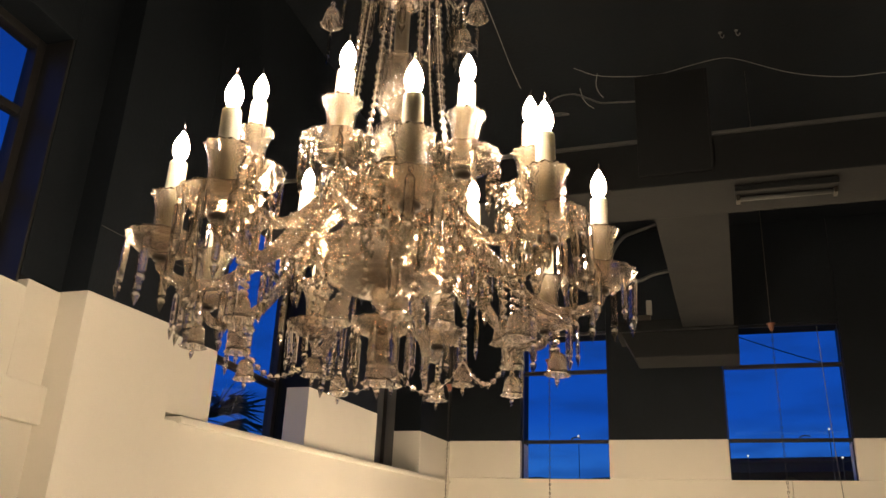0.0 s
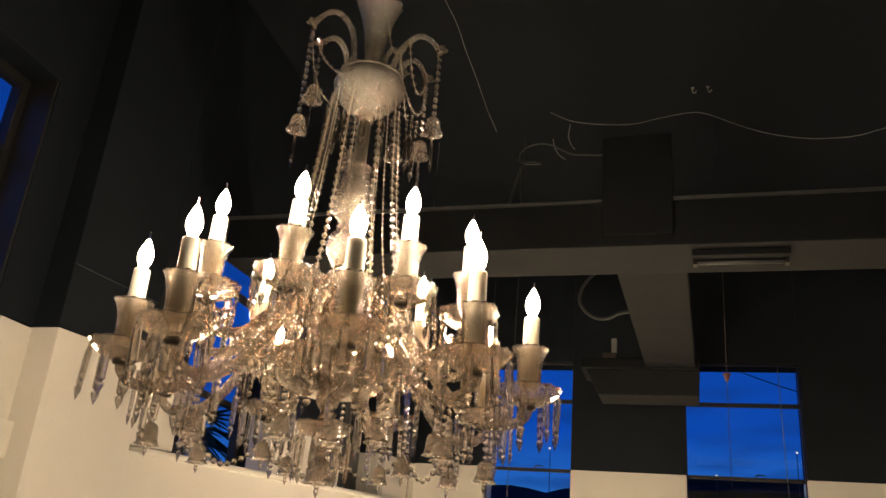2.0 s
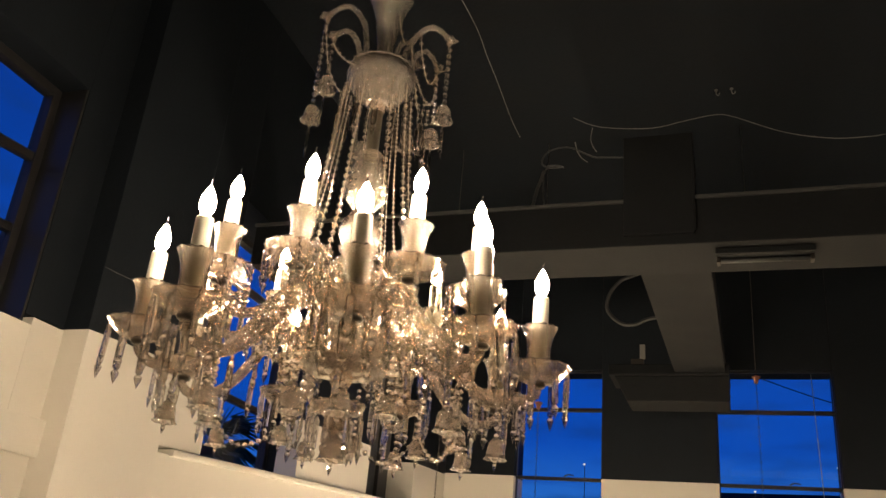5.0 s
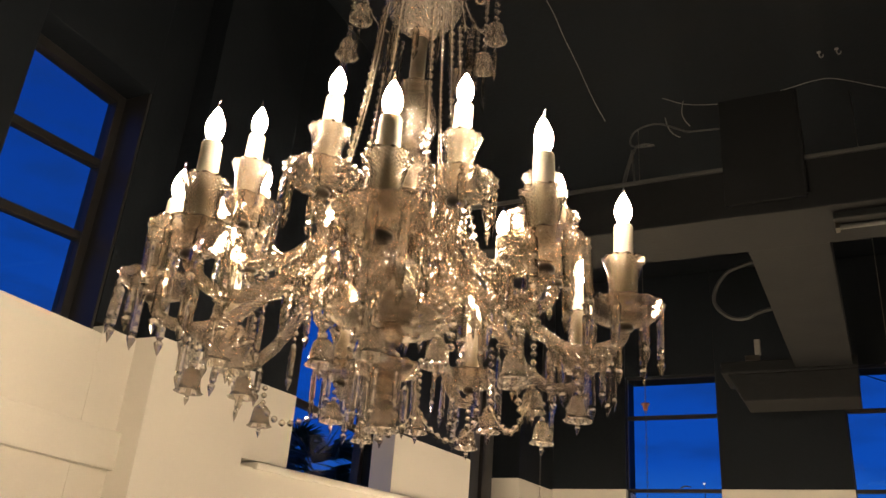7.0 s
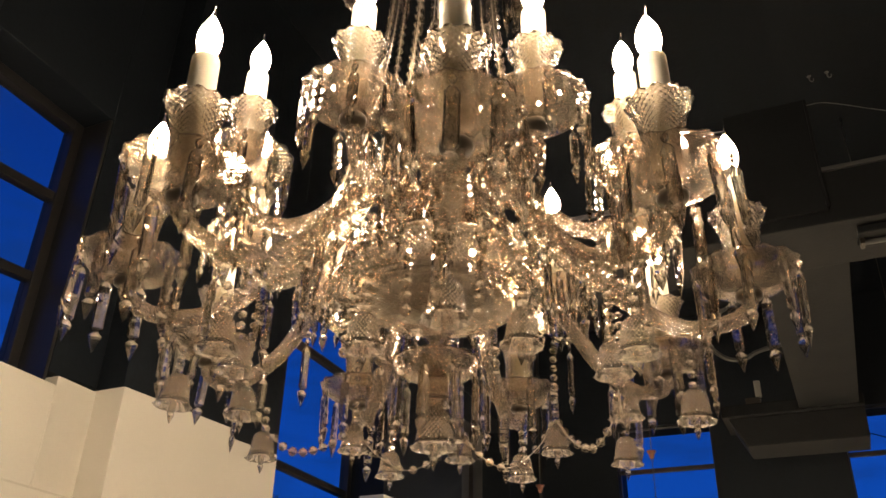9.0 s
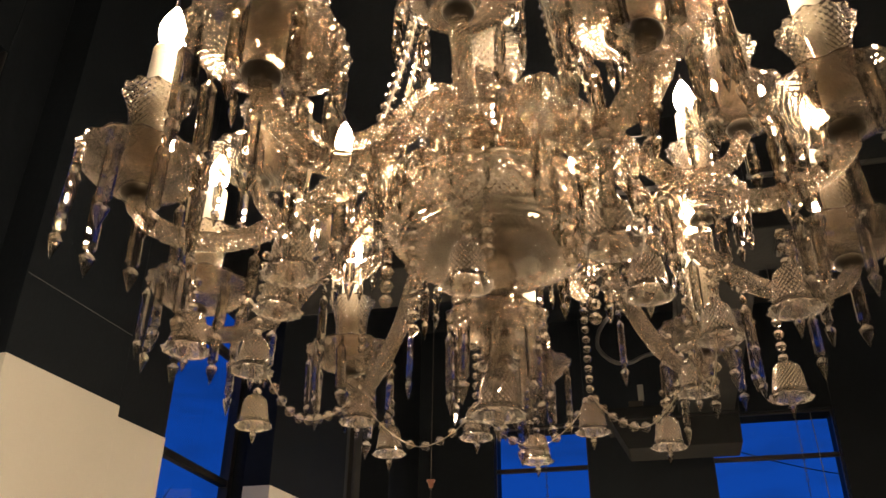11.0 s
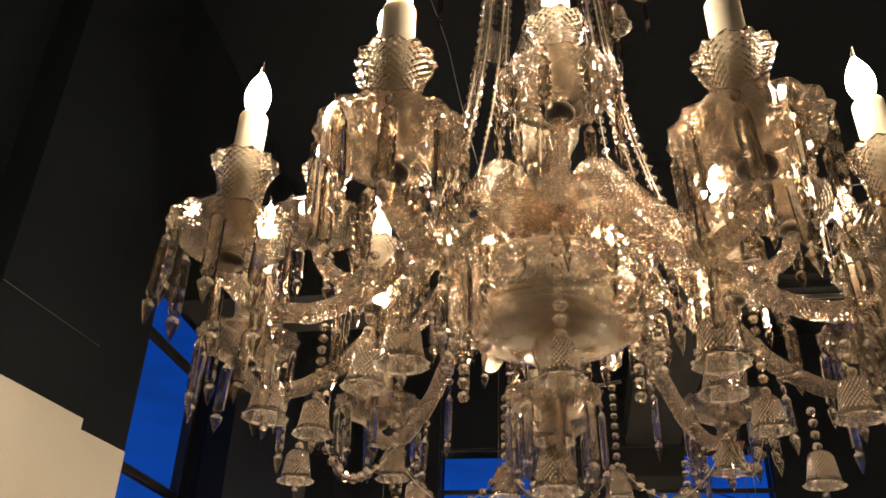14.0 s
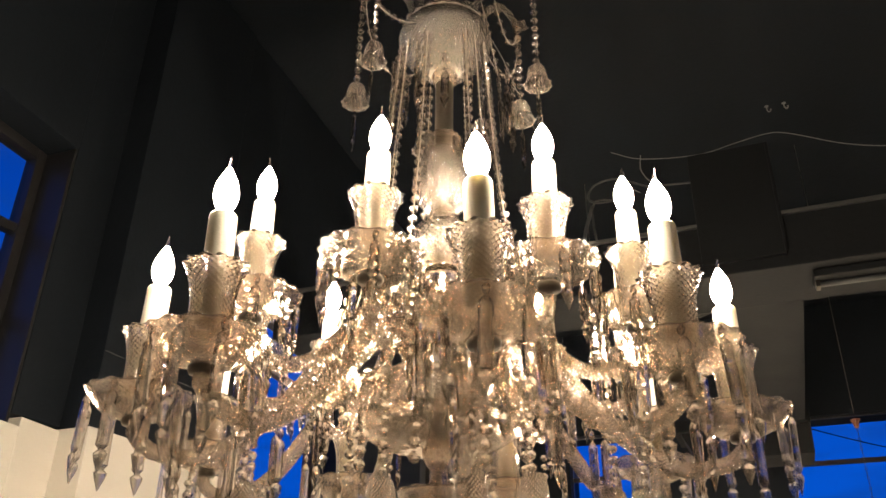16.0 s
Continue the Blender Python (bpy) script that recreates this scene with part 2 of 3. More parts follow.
def shell(name, outer, mat, wall=0.0022, segs=48, steps=0, pitch=0.0036, **kw):
    """A hollow turned form: the outer profile from foot to rim and back down inside."""
    prof = []
    for (a, b) in zip(outer, outer[1:]):
        k = max(1, round(math.hypot(b[0] - a[0], b[1] - a[1]) / pitch)) if steps else 1
        for s in range(k):
            f = s / k
            prof.append((a[0] + (b[0] - a[0]) * f, a[1] + (b[1] - a[1]) * f, a[2] if a[2] == b[2] or f < 0.5 else min(a[2], b[2], 1)))
    prof.append(outer[-1])
    inner = [(max(0.001, r - wall), z + wall * 0.5, 2 if w > 1 else 0) for r, z, w in reversed(outer)]
    return lathe(name, prof + inner, mat, segs, **kw)


def smooth_path(points, n):
    """n points along a Catmull-Rom curve through the given ones."""
    p = [Vector(q) for q in points]
    p = [2 * p[0] - p[1]] + p + [2 * p[-1] - p[-2]]
    res = []
    for i in range(n):
        t = i / (n - 1) * (len(p) - 3)
        k = min(int(t), len(p) - 4)
        u = t - k
        a, b, c, d = p[k:k + 4]
        res.append(0.5 * (2 * b + (c - a) * u + (2 * a - 5 * b + 4 * c - d) * u * u + (3 * b - a - 3 * c + d) * u ** 3))
    return res


def tube(name, path, radii, mat, segs=8, twist=0.0, flutes=0, depth=0.0, smooth=True, cut=0.0):
    """A swept tube along a path, with spiral flutes when asked for."""
    verts, faces = [], []
    n = len(path)
    up = Vector((0.13, 0.97, 0.21))
    for j, p in enumerate(path):
        d = (path[min(j + 1, n - 1)] - path[max(j - 1, 0)]).normalized()
        side = d.cross(up)
        side = side.normalized() if side.length > 1e-4 else Vector((1, 0, 0))
        nrm = side.cross(d)
        r0 = radii[0] + (radii[1] - radii[0]) * j / (n - 1)
        for i in range(segs):
            a = 2 * math.pi * i / segs
            r = r0 * (1 + depth * math.cos(flutes * a + twist * j)) if flutes else r0
            if cut:
                r += cut * r0 * (1 if (i + j) % 2 else -1)
            verts.append(p + r * (math.cos(a) * side + math.sin(a) * nrm))
    grid = []
    for j in range(n - 1):
        for i in range(segs):
            k = (i + 1) % segs
            q = (j * segs + i, j * segs + k, (j + 1) * segs + k, (j + 1) * segs + i)
            w = ((i, j), (i + 1, j), (i + 1, j + 1), (i, j + 1))
            for c in (((0, 1, 3), (1, 2, 3)) if (i + j) % 2 else ((0, 1, 2), (0, 2, 3))) if cut else ((0, 1, 2, 3),):
                faces.append(tuple(q[e] for e in c))
                grid.append([w[e] if cut else (0, 0) for e in c])
    faces.append(tuple(range(segs)))
    faces.append(tuple((n - 1) * segs + i for i in range(segs)))
    grid += [[(0, 0)] * segs] * 2
    return mesh_of(name, verts, faces, mat, smooth, grid)


# ---- the room ----
XL, YF, ZC = -2.77, 9.51, 5.40       # left wall's face, far wall's face, ceiling
XR, YB = 5.2, -4.5                   # right wall and the wall behind
RISE = 0.053                         # the ledges climb a little towards the far wall


def lx(y):
    """The left wall's face: it opens a little towards the far end."""
    return XL - 0.042 * (y - 3.8)


def left_slab(name, y0, y1, d0, d1, z0, z1, mat, level=False, bevel=0.004):
    """A solid along the left wall from y0 to y1, d metres out from its face; its heights climb with the ledge."""
    c = []
    for z in (z0, z1):
        for d, y in ((d0, y0), (d1, y0), (d1, y1), (d0, y1)):
            c.append((lx(y) + d, y, z if level or z <= 0.01 else z + RISE * (y - y0)))
    return slab_mesh(name, c, mat, bevel)


structure("floor", box_mesh("floor", -3.6, XR + 0.3, YB - 0.3, YF + 0.6, -0.2, 0.0, PALE_FLOOR, 0), "unseen smooth floor kept pale to bounce light upwards", "floor")
structure("ceiling", box_mesh("ceiling", -3.6, XR + 0.3, YB - 0.3, YF + 0.6, ZC, ZC + 0.25, CEILING_BLACK, 0), "matt black painted ceiling with loose cables", "ceiling")
structure("wall_east", box_mesh("wall_east", XR, XR + 0.25, YB, YF, 0, ZC, CREAM, 0), "plain cream painted wall", "wall")
structure("wall_south", box_mesh("wall_south", -3.4, XR, YB - 0.25, YB, 0, ZC, CREAM, 0), "plain cream painted wall", "wall")

# left wall, near bay: set back, with a tall window above the cream dado
DEEP = -0.42
ww = empty("wall_west")
tagged(ww, "cream dado wall with black painted upper part and tall windows", "wall", kind="structure")
piece("dado", left_slab("dado", YB, 2.84, DEEP, -0.155, 0.0, 2.585, CREAM, True), ww)
piece("dado", left_slab("dado", 2.84, 3.055, DEEP, -0.155, 0.0, 2.625, CREAM, True), ww)
piece("dado_ledge", left_slab("dado_ledge", YB, 3.075, -0.157, -0.115, 2.00, 2.175, CREAM, True, 0.012), ww)
piece("pilaster", left_slab("pilaster", 3.055, 3.82, DEEP, 0.0, 0.0, 2.632, CREAM), ww, label="cream pilaster with a stepped top")
piece("dado", left_slab("dado", 3.82, YF, DEEP, -0.004, 0.0, 2.17, CREAM), ww)
piece("window_ledge", left_slab("window_ledge", 3.93, YF - 0.04, DEEP + 0.02, 0.030, 2.165, 2.205, CREAM, bevel=0.014), ww, label="cream rounded window ledge")
piece("pier_base", left_slab("pier_base", 3.822, 4.25, DEEP, -0.003, 2.206, 2.626, CREAM), ww)
piece("pier_base", left_slab("pier_base", 5.56, 7.02, -0.19, -0.003, 2.296, 2.722, CREAM), ww)
piece("pier_base", left_slab("pier_base", 8.33, YF - 0.01, DEEP, -0.003, 2.44, 2.868, CREAM), ww)
# black upper wall round the openings
for y0, y1, z0 in ((2.79, 3.056, 2.626), (3.056, 3.82, 2.634), (3.82, 4.25, 2.627), (5.56, 7.02, 2.724), (8.33, YF, 2.870)):
    piece("upper_wall", left_slab("upper_wall", y0, y1, -0.19 if y0 == 5.56 else DEEP, -0.16 if y1 < 3.1 else -0.008, z0, 5.39 - RISE * (y1 - y0), BLACK), ww)
piece("upper_wall", left_slab("upper_wall", YB, 2.10, DEEP, -0.16, 2.586, 5.39, BLACK, True), ww)
for y0, y1, d in ((2.10, 2.79, -0.16), (4.25, 5.56, -0.008), (7.02, 8.33, -0.008)):
    piece("lintel", left_slab("lintel", y0, y1, DEEP, d, 3.87 if y0 < 3 else 3.93, 5.39, BLACK, True), ww)


def left_window(name, y0, y1, z0, z1, bars, label, lean=0.0):
    w = empty(name)
    tagged(w, label, "window", kind="structure")
    d0, d1 = -0.40, -0.33
    for a, b in ((y0, y0 + 0.05), (y1 - 0.05, y1)):
        piece("window_frame", left_slab("window_frame", a, b, d0, d1, z0, z1, FRAME, True), w)
    for z in (z0, z1 - 0.05):
        piece("window_frame", left_slab("window_frame", y0 + 0.05, y1 - 0.05, d0, d1, z, z + 0.05, FRAME, True), w)
    cuts = [z0 + 0.05] + [b for b in bars] + [z1 - 0.05]
    for b in bars:
        c = [(lx(y) + d, y, b + h + lean * (y - y1)) for h in (-0.022, 0.022)
             for d, y in ((d0 + 0.01, y0 + 0.05), (d1 - 0.01, y0 + 0.05), (d1 - 0.01, y1 - 0.05), (d0 + 0.01, y1 - 0.05))]
        piece("glazing_bar", slab_mesh("glazing_bar", c, FRAME), w)
    for a, b in zip(cuts, cuts[1:]):
        o = piece("pane", left_slab("pane", y0 + 0.05, y1 - 0.05, -0.369, -0.363, a, b, PANE, True, 0), w)
        o.visible_shadow = False
    return w


piece("pier_back", left_slab("pier_back", 5.69, 7.02, DEEP, -0.193, 2.25, 5.38, BLACK, True), ww)
piece("lintel", left_slab("lintel", 5.562, 5.69, DEEP, -0.193, 3.93, 5.39, BLACK, True), ww)


left_window("window_1", 2.10, 2.775, 2.586, 3.87, (3.06, 3.46), "tall black framed window with dusk sky behind", 0.09)
piece("reveal", left_slab("reveal", 2.775, 2.79, -0.40, -0.165, 2.586, 3.869, FRAME, True), ww)
left_window("window_2", 4.25, 5.685, 2.24, 3.93, (2.76, 3.58), "tall black framed window with dusk sky and palm fronds behind")
w3 = empty("window_3")
tagged(w3, "narrow window recess closed with a dark grey board", "window", kind="structure")
piece("board", left_slab("board", 7.02, 8.33, -0.36, -0.30, 2.38, 3.93, GREYBOARD, True), w3)
for y in (7.02, 7.95):
    piece("batten", left_slab("batten", y, y + 0.06, -0.30, -0.26, 2.38, 3.93, FRAME, True), w3)

# far wall
wf = empty("wall_north")
tagged(wf, "cream dado wall with black upper part and tall windows", "wall", kind="structure")
SILL, TOP, HEAD = 2.527, 2.946, 4.190
WINDOWS = ((-2.175, -1.180), (0.070, 1.280), (2.56, 3.74))
spans, edge = [], -3.35
for a, b in WINDOWS:
    spans.append((edge, a))
    edge = b
spans.append((edge, XR))
jx = [-3.35, -1.845, 0.652, 3.10, XR]
for a, b in zip(jx, jx[1:]):
    piece("dado_panel", box_mesh("dado_panel", a + 0.003, b - 0.003, YF, YF + 0.4, 0, SILL, CREAM, 0.005), wf)
for a, b in spans:
    piece("pier_base", box_mesh("pier_base", a, b, YF - 0.02, YF + 0.4, SILL + 0.002, TOP, CREAM, 0.008), wf)
    piece("upper_wall", box_mesh("upper_wall", a + 0.002, b - 0.002, YF - 0.008, YF + 0.4, TOP + 0.001, ZC - 0.01, BLACK, 0), wf)
for a, b in WINDOWS:
    piece("lintel", box_mesh("lintel", a, b, YF - 0.006, YF + 0.4, HEAD, ZC - 0.012, BLACK, 0), wf)
for i, (a, b) in enumerate(WINDOWS):
    w = empty("window_%d" % (i + 4))
    tagged(w, "tall black framed window with deep blue dusk sky behind", "window", kind="structure")
    y0, y1 = YF + 0.06, YF + 0.12
    for p, q in ((a, a + 0.012), (b - 0.012, b)):
        piece("window_frame", box_mesh("window_frame", p, q, y0, y1, SILL, HEAD, FRAME, 0.002), w)
    for z, h in ((SILL, 0.012), (HEAD - 0.012, 0.012), (3.715, 0.042), (2.925, 0.036)):
        piece("glazing_bar", box_mesh("glazing_bar", a + 0.012, b - 0.012, y0 + 0.005, y1 - 0.005, z, z + h, FRAME, 0.003), w)
    for z0, z1 in ((SILL + 0.012, 2.925), (2.961, 3.715), (3.757, HEAD - 0.012)):
        o = piece("pane", box_mesh("pane", a + 0.012, b - 0.012, y0 + 0.028, y0 + 0.034, z0, z1, PANE, 0), w)
        o.visible_shadow = False
    me = tube("latch", smooth_path([(a + 0.62 * (b - a) - 0.05, y0 - 0.01, 2.967), (a + 0.62 * (b - a), y0 - 0.02, 2.987), (a + 0.62 * (b - a) + 0.06, y0 - 0.01, 2.977)], 6), (0.009, 0.006), FRAME, 6)
    piece("latch", me, w)

# charcoal beams under the ceiling
b1 = empty("cross_beam")
tagged(b1, "charcoal painted boxed beam running across the room", "beam", kind="structure")
piece("beam_body", box_mesh("beam_body", -2.76, XR, 4.345, 4.80, 3.50, 3.79, BEAM_GREY, 0.008), b1)
# thin strip in a paler material draws the lit line on the top edge
piece("lit_top_edge", box_mesh("lit_top_edge", -2.76, XR, 4.325, 4.345, 3.775, 3.795, CONDUIT, 0.003), b1)
b2 = empty("long_beam")
tagged(b2, "charcoal painted boxed beam running towards the windows", "beam", kind="structure")
piece("hanger_box", box_mesh("hanger_box", -0.298, 0.098, 4.32, 4.80, 3.560, 4.205, BEAM_GREY, 0.006), b2)
piece("beam_body", slab_mesh("beam_body", [(-0.262, 4.80, 3.545), (0.168, 4.80, 3.545), (0.21, YF, 3.79), (-0.25, YF, 3.79),
                                           (-0.262, 4.80, 3.785), (0.168, 4.80, 3.785), (0.21, YF, 4.05), (-0.25, YF, 4.05)], BEAM_GREY, 0.006), b2)
piece("edge_strip", box_mesh("edge_strip", 0.090, 0.104, 4.308, 4.320, 3.57, 4.195, BEAM_GREY, 0.003), b2)
cap = empty("beam_capital")
tagged(cap, "dark grey stepped capital under the beam end", "capital", kind="structure")
piece("cap_plate", box_mesh("cap_plate", -0.87, 0.235, 7.80, 8.35, 3.680, 3.785, BEAM_GREY, 0.012), cap)
piece("cap_block", slab_mesh("cap_block", [(-0.70, 7.86, 3.440), (0.225, 7.86, 3.440), (0.225, 8.3, 3.440), (-0.70, 8.3, 3.440),
                                           (-0.82, 7.83, 3.679), (0.23, 7.83, 3.679), (0.23, 8.33, 3.679), (-0.82, 8.33, 3.679)], BEAM_GREY, 0.01), cap)

# strip light on the cross beam, switched off
strip = empty("strip_light")
tagged(strip, "unlit grey strip light fixed under the dark beam", "light")
piece("housing", box_mesh("housing", 0.20, 0.72, 4.42, 4.58, 3.462, 3.499, BEAM_GREY, 0.006), strip)
piece("tube", tube("tube", [Vector((0.22, 4.50, 3.448)), Vector((0.70, 4.50, 3.448))], (0.013, 0.013), CONDUIT, 10), strip)
for x in (0.205, 0.695):
    piece("end_cap", box_mesh("end_cap", x, x + 0.02, 4.47, 4.53, 3.43, 3.462, DARKMETAL, 0.003), strip)

# loose cables
CABLES = [
    ("hanging_cable", "thin pale cable draped below the black ceiling", 0.0034,
     [(-0.90, 5.86, 5.36), (-0.682, 5.86, 5.25), (-0.281, 5.86, 5.193), (-0.008, 5.86, 5.233), (0.208, 5.86, 5.262), (0.348, 5.86, 5.236), (0.683, 5.86, 5.067), (0.954, 5.86, 4.983), (1.221, 5.86, 4.954), (1.575, 5.86, 5.006), (2.6, 5.86, 5.38)]),
    ("hanging_cable", "thin pale cable dangling from the black ceiling", 0.0025,
     [(-1.42, 3.9, 5.39), (-1.33, 4.4, 5.27), (-1.307, 4.65, 5.18), (-1.29, 4.9, 5.12), (-1.25, 5.15, 4.98), (-1.232, 5.4, 4.94)]),
    ("cable_loop", "loose grey loop of cable above the beam", 0.0062,
     [(-0.86, 4.8, 3.8), (-0.933, 5, 4.402), (-0.791, 5, 4.417), (-0.889, 5, 4.42), (-0.946, 5, 4.449), (-0.947, 5, 4.503), (-0.909, 5, 4.553), (-0.833, 5, 4.576), (-0.75, 5, 4.57), (-0.655, 5, 4.518), (-0.578, 5, 4.477), (-0.502, 5, 4.468), (-0.3, 5, 4.448)]),
    ("cable_loop", "thin curl of grey cable above the beam", 0.0034,
     [(-0.719, 5, 4.612), (-0.702, 5, 4.537), (-0.67, 5, 4.479), (-0.628, 5, 4.443)]),
    ("hanging_cable", "thin pale cable dangling beside the beam", 0.0032,
     [(-0.598, 5, 4.715), (-0.609, 5, 4.625), (-0.59, 5, 4.559), (-0.563, 5, 4.516)]),
    ("conduit_stub", "short grey conduit standing on the beam", 0.0125,
     [(-0.933, 5, 4.402), (-0.962, 5, 4.307), (-0.99, 5, 4.204), (-1, 4.79, 3.79)]),
    ("cable_loop", "grey loop of flexible conduit above the capital", 0.017,
     [(-0.25, 7.75, 4.783), (-0.675, 7.7, 4.633), (-0.767, 7.7, 4.579), (-0.848, 7.7, 4.466), (-0.876, 7.7, 4.334), (-0.823, 7.7, 4.228), (-0.718, 7.7, 4.151), (-0.593, 7.7, 4.147), (-0.489, 7.7, 4.194), (-0.26, 7.75, 4.254)]),
]
CABLES.append(("wall_cable", "thin grey cable clipped along the black wall", 0.0018,
               [(lx(y) - 0.0045, y, 2.965 + 0.06 * (y - 3.06)) for y in (3.06, 3.2, 3.35, 3.5, 3.65, 3.81)]))
for name, label, r, pts in CABLES:
    ob = piece(name, tube(name, smooth_path(pts, 40), (r, r), CONDUIT if r >= 0.006 or name == "wall_cable" else WIRE, 8))
    tagged(ob, label, "cable")
LINK = tube("link", [Vector((0.006 * math.cos(a), 0, 0.011 * math.sin(a))) for a in np.linspace(0, 2 * math.pi, 11)], (0.0022, 0.0022), DARKMETAL, 5)


def chain_with_fill_bulb(x, y, cup_z, lamp_z, label):
    """A chain of real links on a thin wire with a small cup; the unseen bulb below is added to light the far wall."""
    c = empty("chain_with_fill_bulb", pose(x, y, 0))
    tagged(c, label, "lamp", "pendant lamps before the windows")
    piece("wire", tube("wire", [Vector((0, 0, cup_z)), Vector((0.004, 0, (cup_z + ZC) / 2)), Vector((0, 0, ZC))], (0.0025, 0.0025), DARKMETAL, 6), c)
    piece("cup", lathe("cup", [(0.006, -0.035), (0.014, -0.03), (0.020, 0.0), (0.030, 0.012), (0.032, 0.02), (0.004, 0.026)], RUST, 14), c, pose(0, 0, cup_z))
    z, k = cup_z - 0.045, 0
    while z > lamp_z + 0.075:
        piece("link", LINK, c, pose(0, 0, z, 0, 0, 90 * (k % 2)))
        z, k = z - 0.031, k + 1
    piece("added_holder", lathe("added_holder", [(0.016, 0.036), (0.02, 0.045), (0.018, 0.07), (0.004, 0.082)], DARKMETAL, 14), c, pose(0, 0, lamp_z))
    piece("added_bulb", lathe("added_bulb", [(0.008, -0.04), (0.028, -0.030), (0.040, -0.005), (0.036, 0.018), (0.022, 0.034), (0.012, 0.04)], FILL_GLOW, 18), c, pose(0, 0, lamp_z), "added globe bulb out of view that lights the far wall")
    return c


# chains and cups hang in view; the bulbs at their feet are added fill light
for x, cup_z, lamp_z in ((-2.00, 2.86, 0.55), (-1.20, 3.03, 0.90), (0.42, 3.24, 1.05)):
    chain_with_fill_bulb(x, 6.30, cup_z, lamp_z, "thin dark chain before the windows with an added bulb out of view")
cord = piece("blind_cord", tube("blind_cord", smooth_path([(1.06, 9.502, 4.14), (1.07, 9.45, 3.4), (1.085, 9.45, 2.8), (1.11, 9.45, 2.3), (1.10, 9.45, 2.0)], 24), (0.004, 0.004), WIRE, 6))
tagged(cord, "thin pale blind cord hanging before the window", "cord")
for x in (0.242, 0.357):
    hook = empty("ceiling_hook", pose(x, 5.72, ZC))
    tagged(hook, "small white hook screwed into the black ceiling", "hook", "ceiling hooks")
    piece("base", lathe("base", [(0.012, -0.006), (0.014, -0.003), (0.014, 0.001)], WIRE, 14), hook)
    piece("shank", tube("shank", smooth_path([(0, 0, -0.004), (0, 0, -0.035), (0.012, 0, -0.052), (0.024, 0, -0.040), (0.024, 0, -0.028)], 16), (0.0042, 0.0036), WIRE, 8), hook)
outlet = empty("socket_box")
tagged(outlet, "small white socket bracket above the capital", "socket")
piece("bracket", box_mesh("bracket", -0.575, -0.525, 7.81, 7.85, 3.84, 3.98, WIRE, 0.004), outlet)
piece("clip", box_mesh("clip", -0.66, -0.54, 7.82, 7.86, 3.786, 3.84, DARKMETAL, 0.004), outlet)

# ---- outside ----
structure("ground", box_mesh("ground", -400, 400, -400, 400, -0.6, -0.3, ASPHALT, 0), "dark asphalt ground at dusk", "ground")
hv, hf = [], []
for i in range(121):
    x = -300 + 5 * i
    h = (28.5 if x < 0 else 25.0) + 1.2 * noise.noise((x * 0.02, 3.1, 0)) + 1.6 * noise.noise((x * 0.11, 7.0, 0))
    hv += [(x, 220, -0.4), (x, 235, h), (x, 300, -0.4)]
for i in range(120):
    a = 3 * i
    hf += [(a, a + 3, a + 4, a + 1), (a + 1, a + 4, a + 5, a + 2)]
hill = piece("hill_range", mesh_of("hill_range", hv, hf, HILL, True))
tagged(hill, "dark low hills on the dusk horizon", "hill", kind="structure")


def palm(x, y, h, seed):
    r = random.Random(seed)
    t = empty("palm_tree", pose(x, y, -0.3))
    tagged(t, "dark fan palm silhouetted against the dusk sky", "tree")
    piece("trunk", tube("trunk", smooth_path([(0, 0, 0), (0.05, 0.02, h * 0.5), (0.12, 0, h)], 14), (0.17, 0.11), BARK, 10), t)
    for k in range(26):
        a = r.uniform(0, 2 * math.pi)
        el = r.uniform(-0.7, 1.2)
        ln = r.uniform(0.8, 1.25)
        d = Vector((math.cos(a) * math.cos(el), math.sin(a) * math.cos(el), math.sin(el)))
        side = d.cross(Vector((0, 0, 1))).normalized()
        v, f = [], []
        base = Vector((0.12, 0, h))
        for q in range(9):
            u = (q - 4) / 4
            mid = base + d * ln * 0.45
            tip = base + (d * math.cos(u * 0.9) + side * math.sin(u * 0.9)) * ln - Vector((0, 0, 0.18 * ln * (1 + abs(u))))
            w = side * 0.035 + Vector((0, 0, 0.02))
            n0 = len(v)
            v += [base + d * ln * 0.25, mid + (side * u * 0.25) + w, tip, mid + (side * u * 0.25) - w]
            f.append((n0, n0 + 1, n0 + 2, n0 + 3))
        piece("frond", mesh_of("frond", v, f, PALM), t)
    return t


palm(-7.6, 11.2, 3.75, 1)
palm(-12.5, 17.2, 5.4, 2)
pole = empty("power_pole", pose(-1.5, 32, -0.3))
tagged(pole, "dark wooden power pole outside the windows", "pole")
piece("post", tube("post", [Vector((0, 0, 0)), Vector((0, 0, 14.2))], (0.075, 0.05), BARK, 10), pole)
piece("cross_arm", box_mesh("cross_arm", -0.4, 0.4, -0.05, 0.05, 11.4, 11.5, BARK, 0.01), pole)
for a, b in (((-1.5, 32, 11.2), (9.0, 29, 7.2)),):
    m = [(a[k] + b[k]) / 2 for k in range(3)]
    ob = piece("power_line", tube("power_line", smooth_path([a, (m[0], m[1], m[2] - 0.5), b], 24), (0.02, 0.02), FRAME, 5))
    tagged(ob, "thin black power line across the dusk sky", "cable")
ob = piece("power_line", tube("power_line", smooth_path([(-13, -4, 4.7), (-13, 5, 4.55), (-13, 30, 5.6)], 24), (0.02, 0.02), FRAME, 5))
tagged(ob, "thin black power line across the dusk sky", "cable")
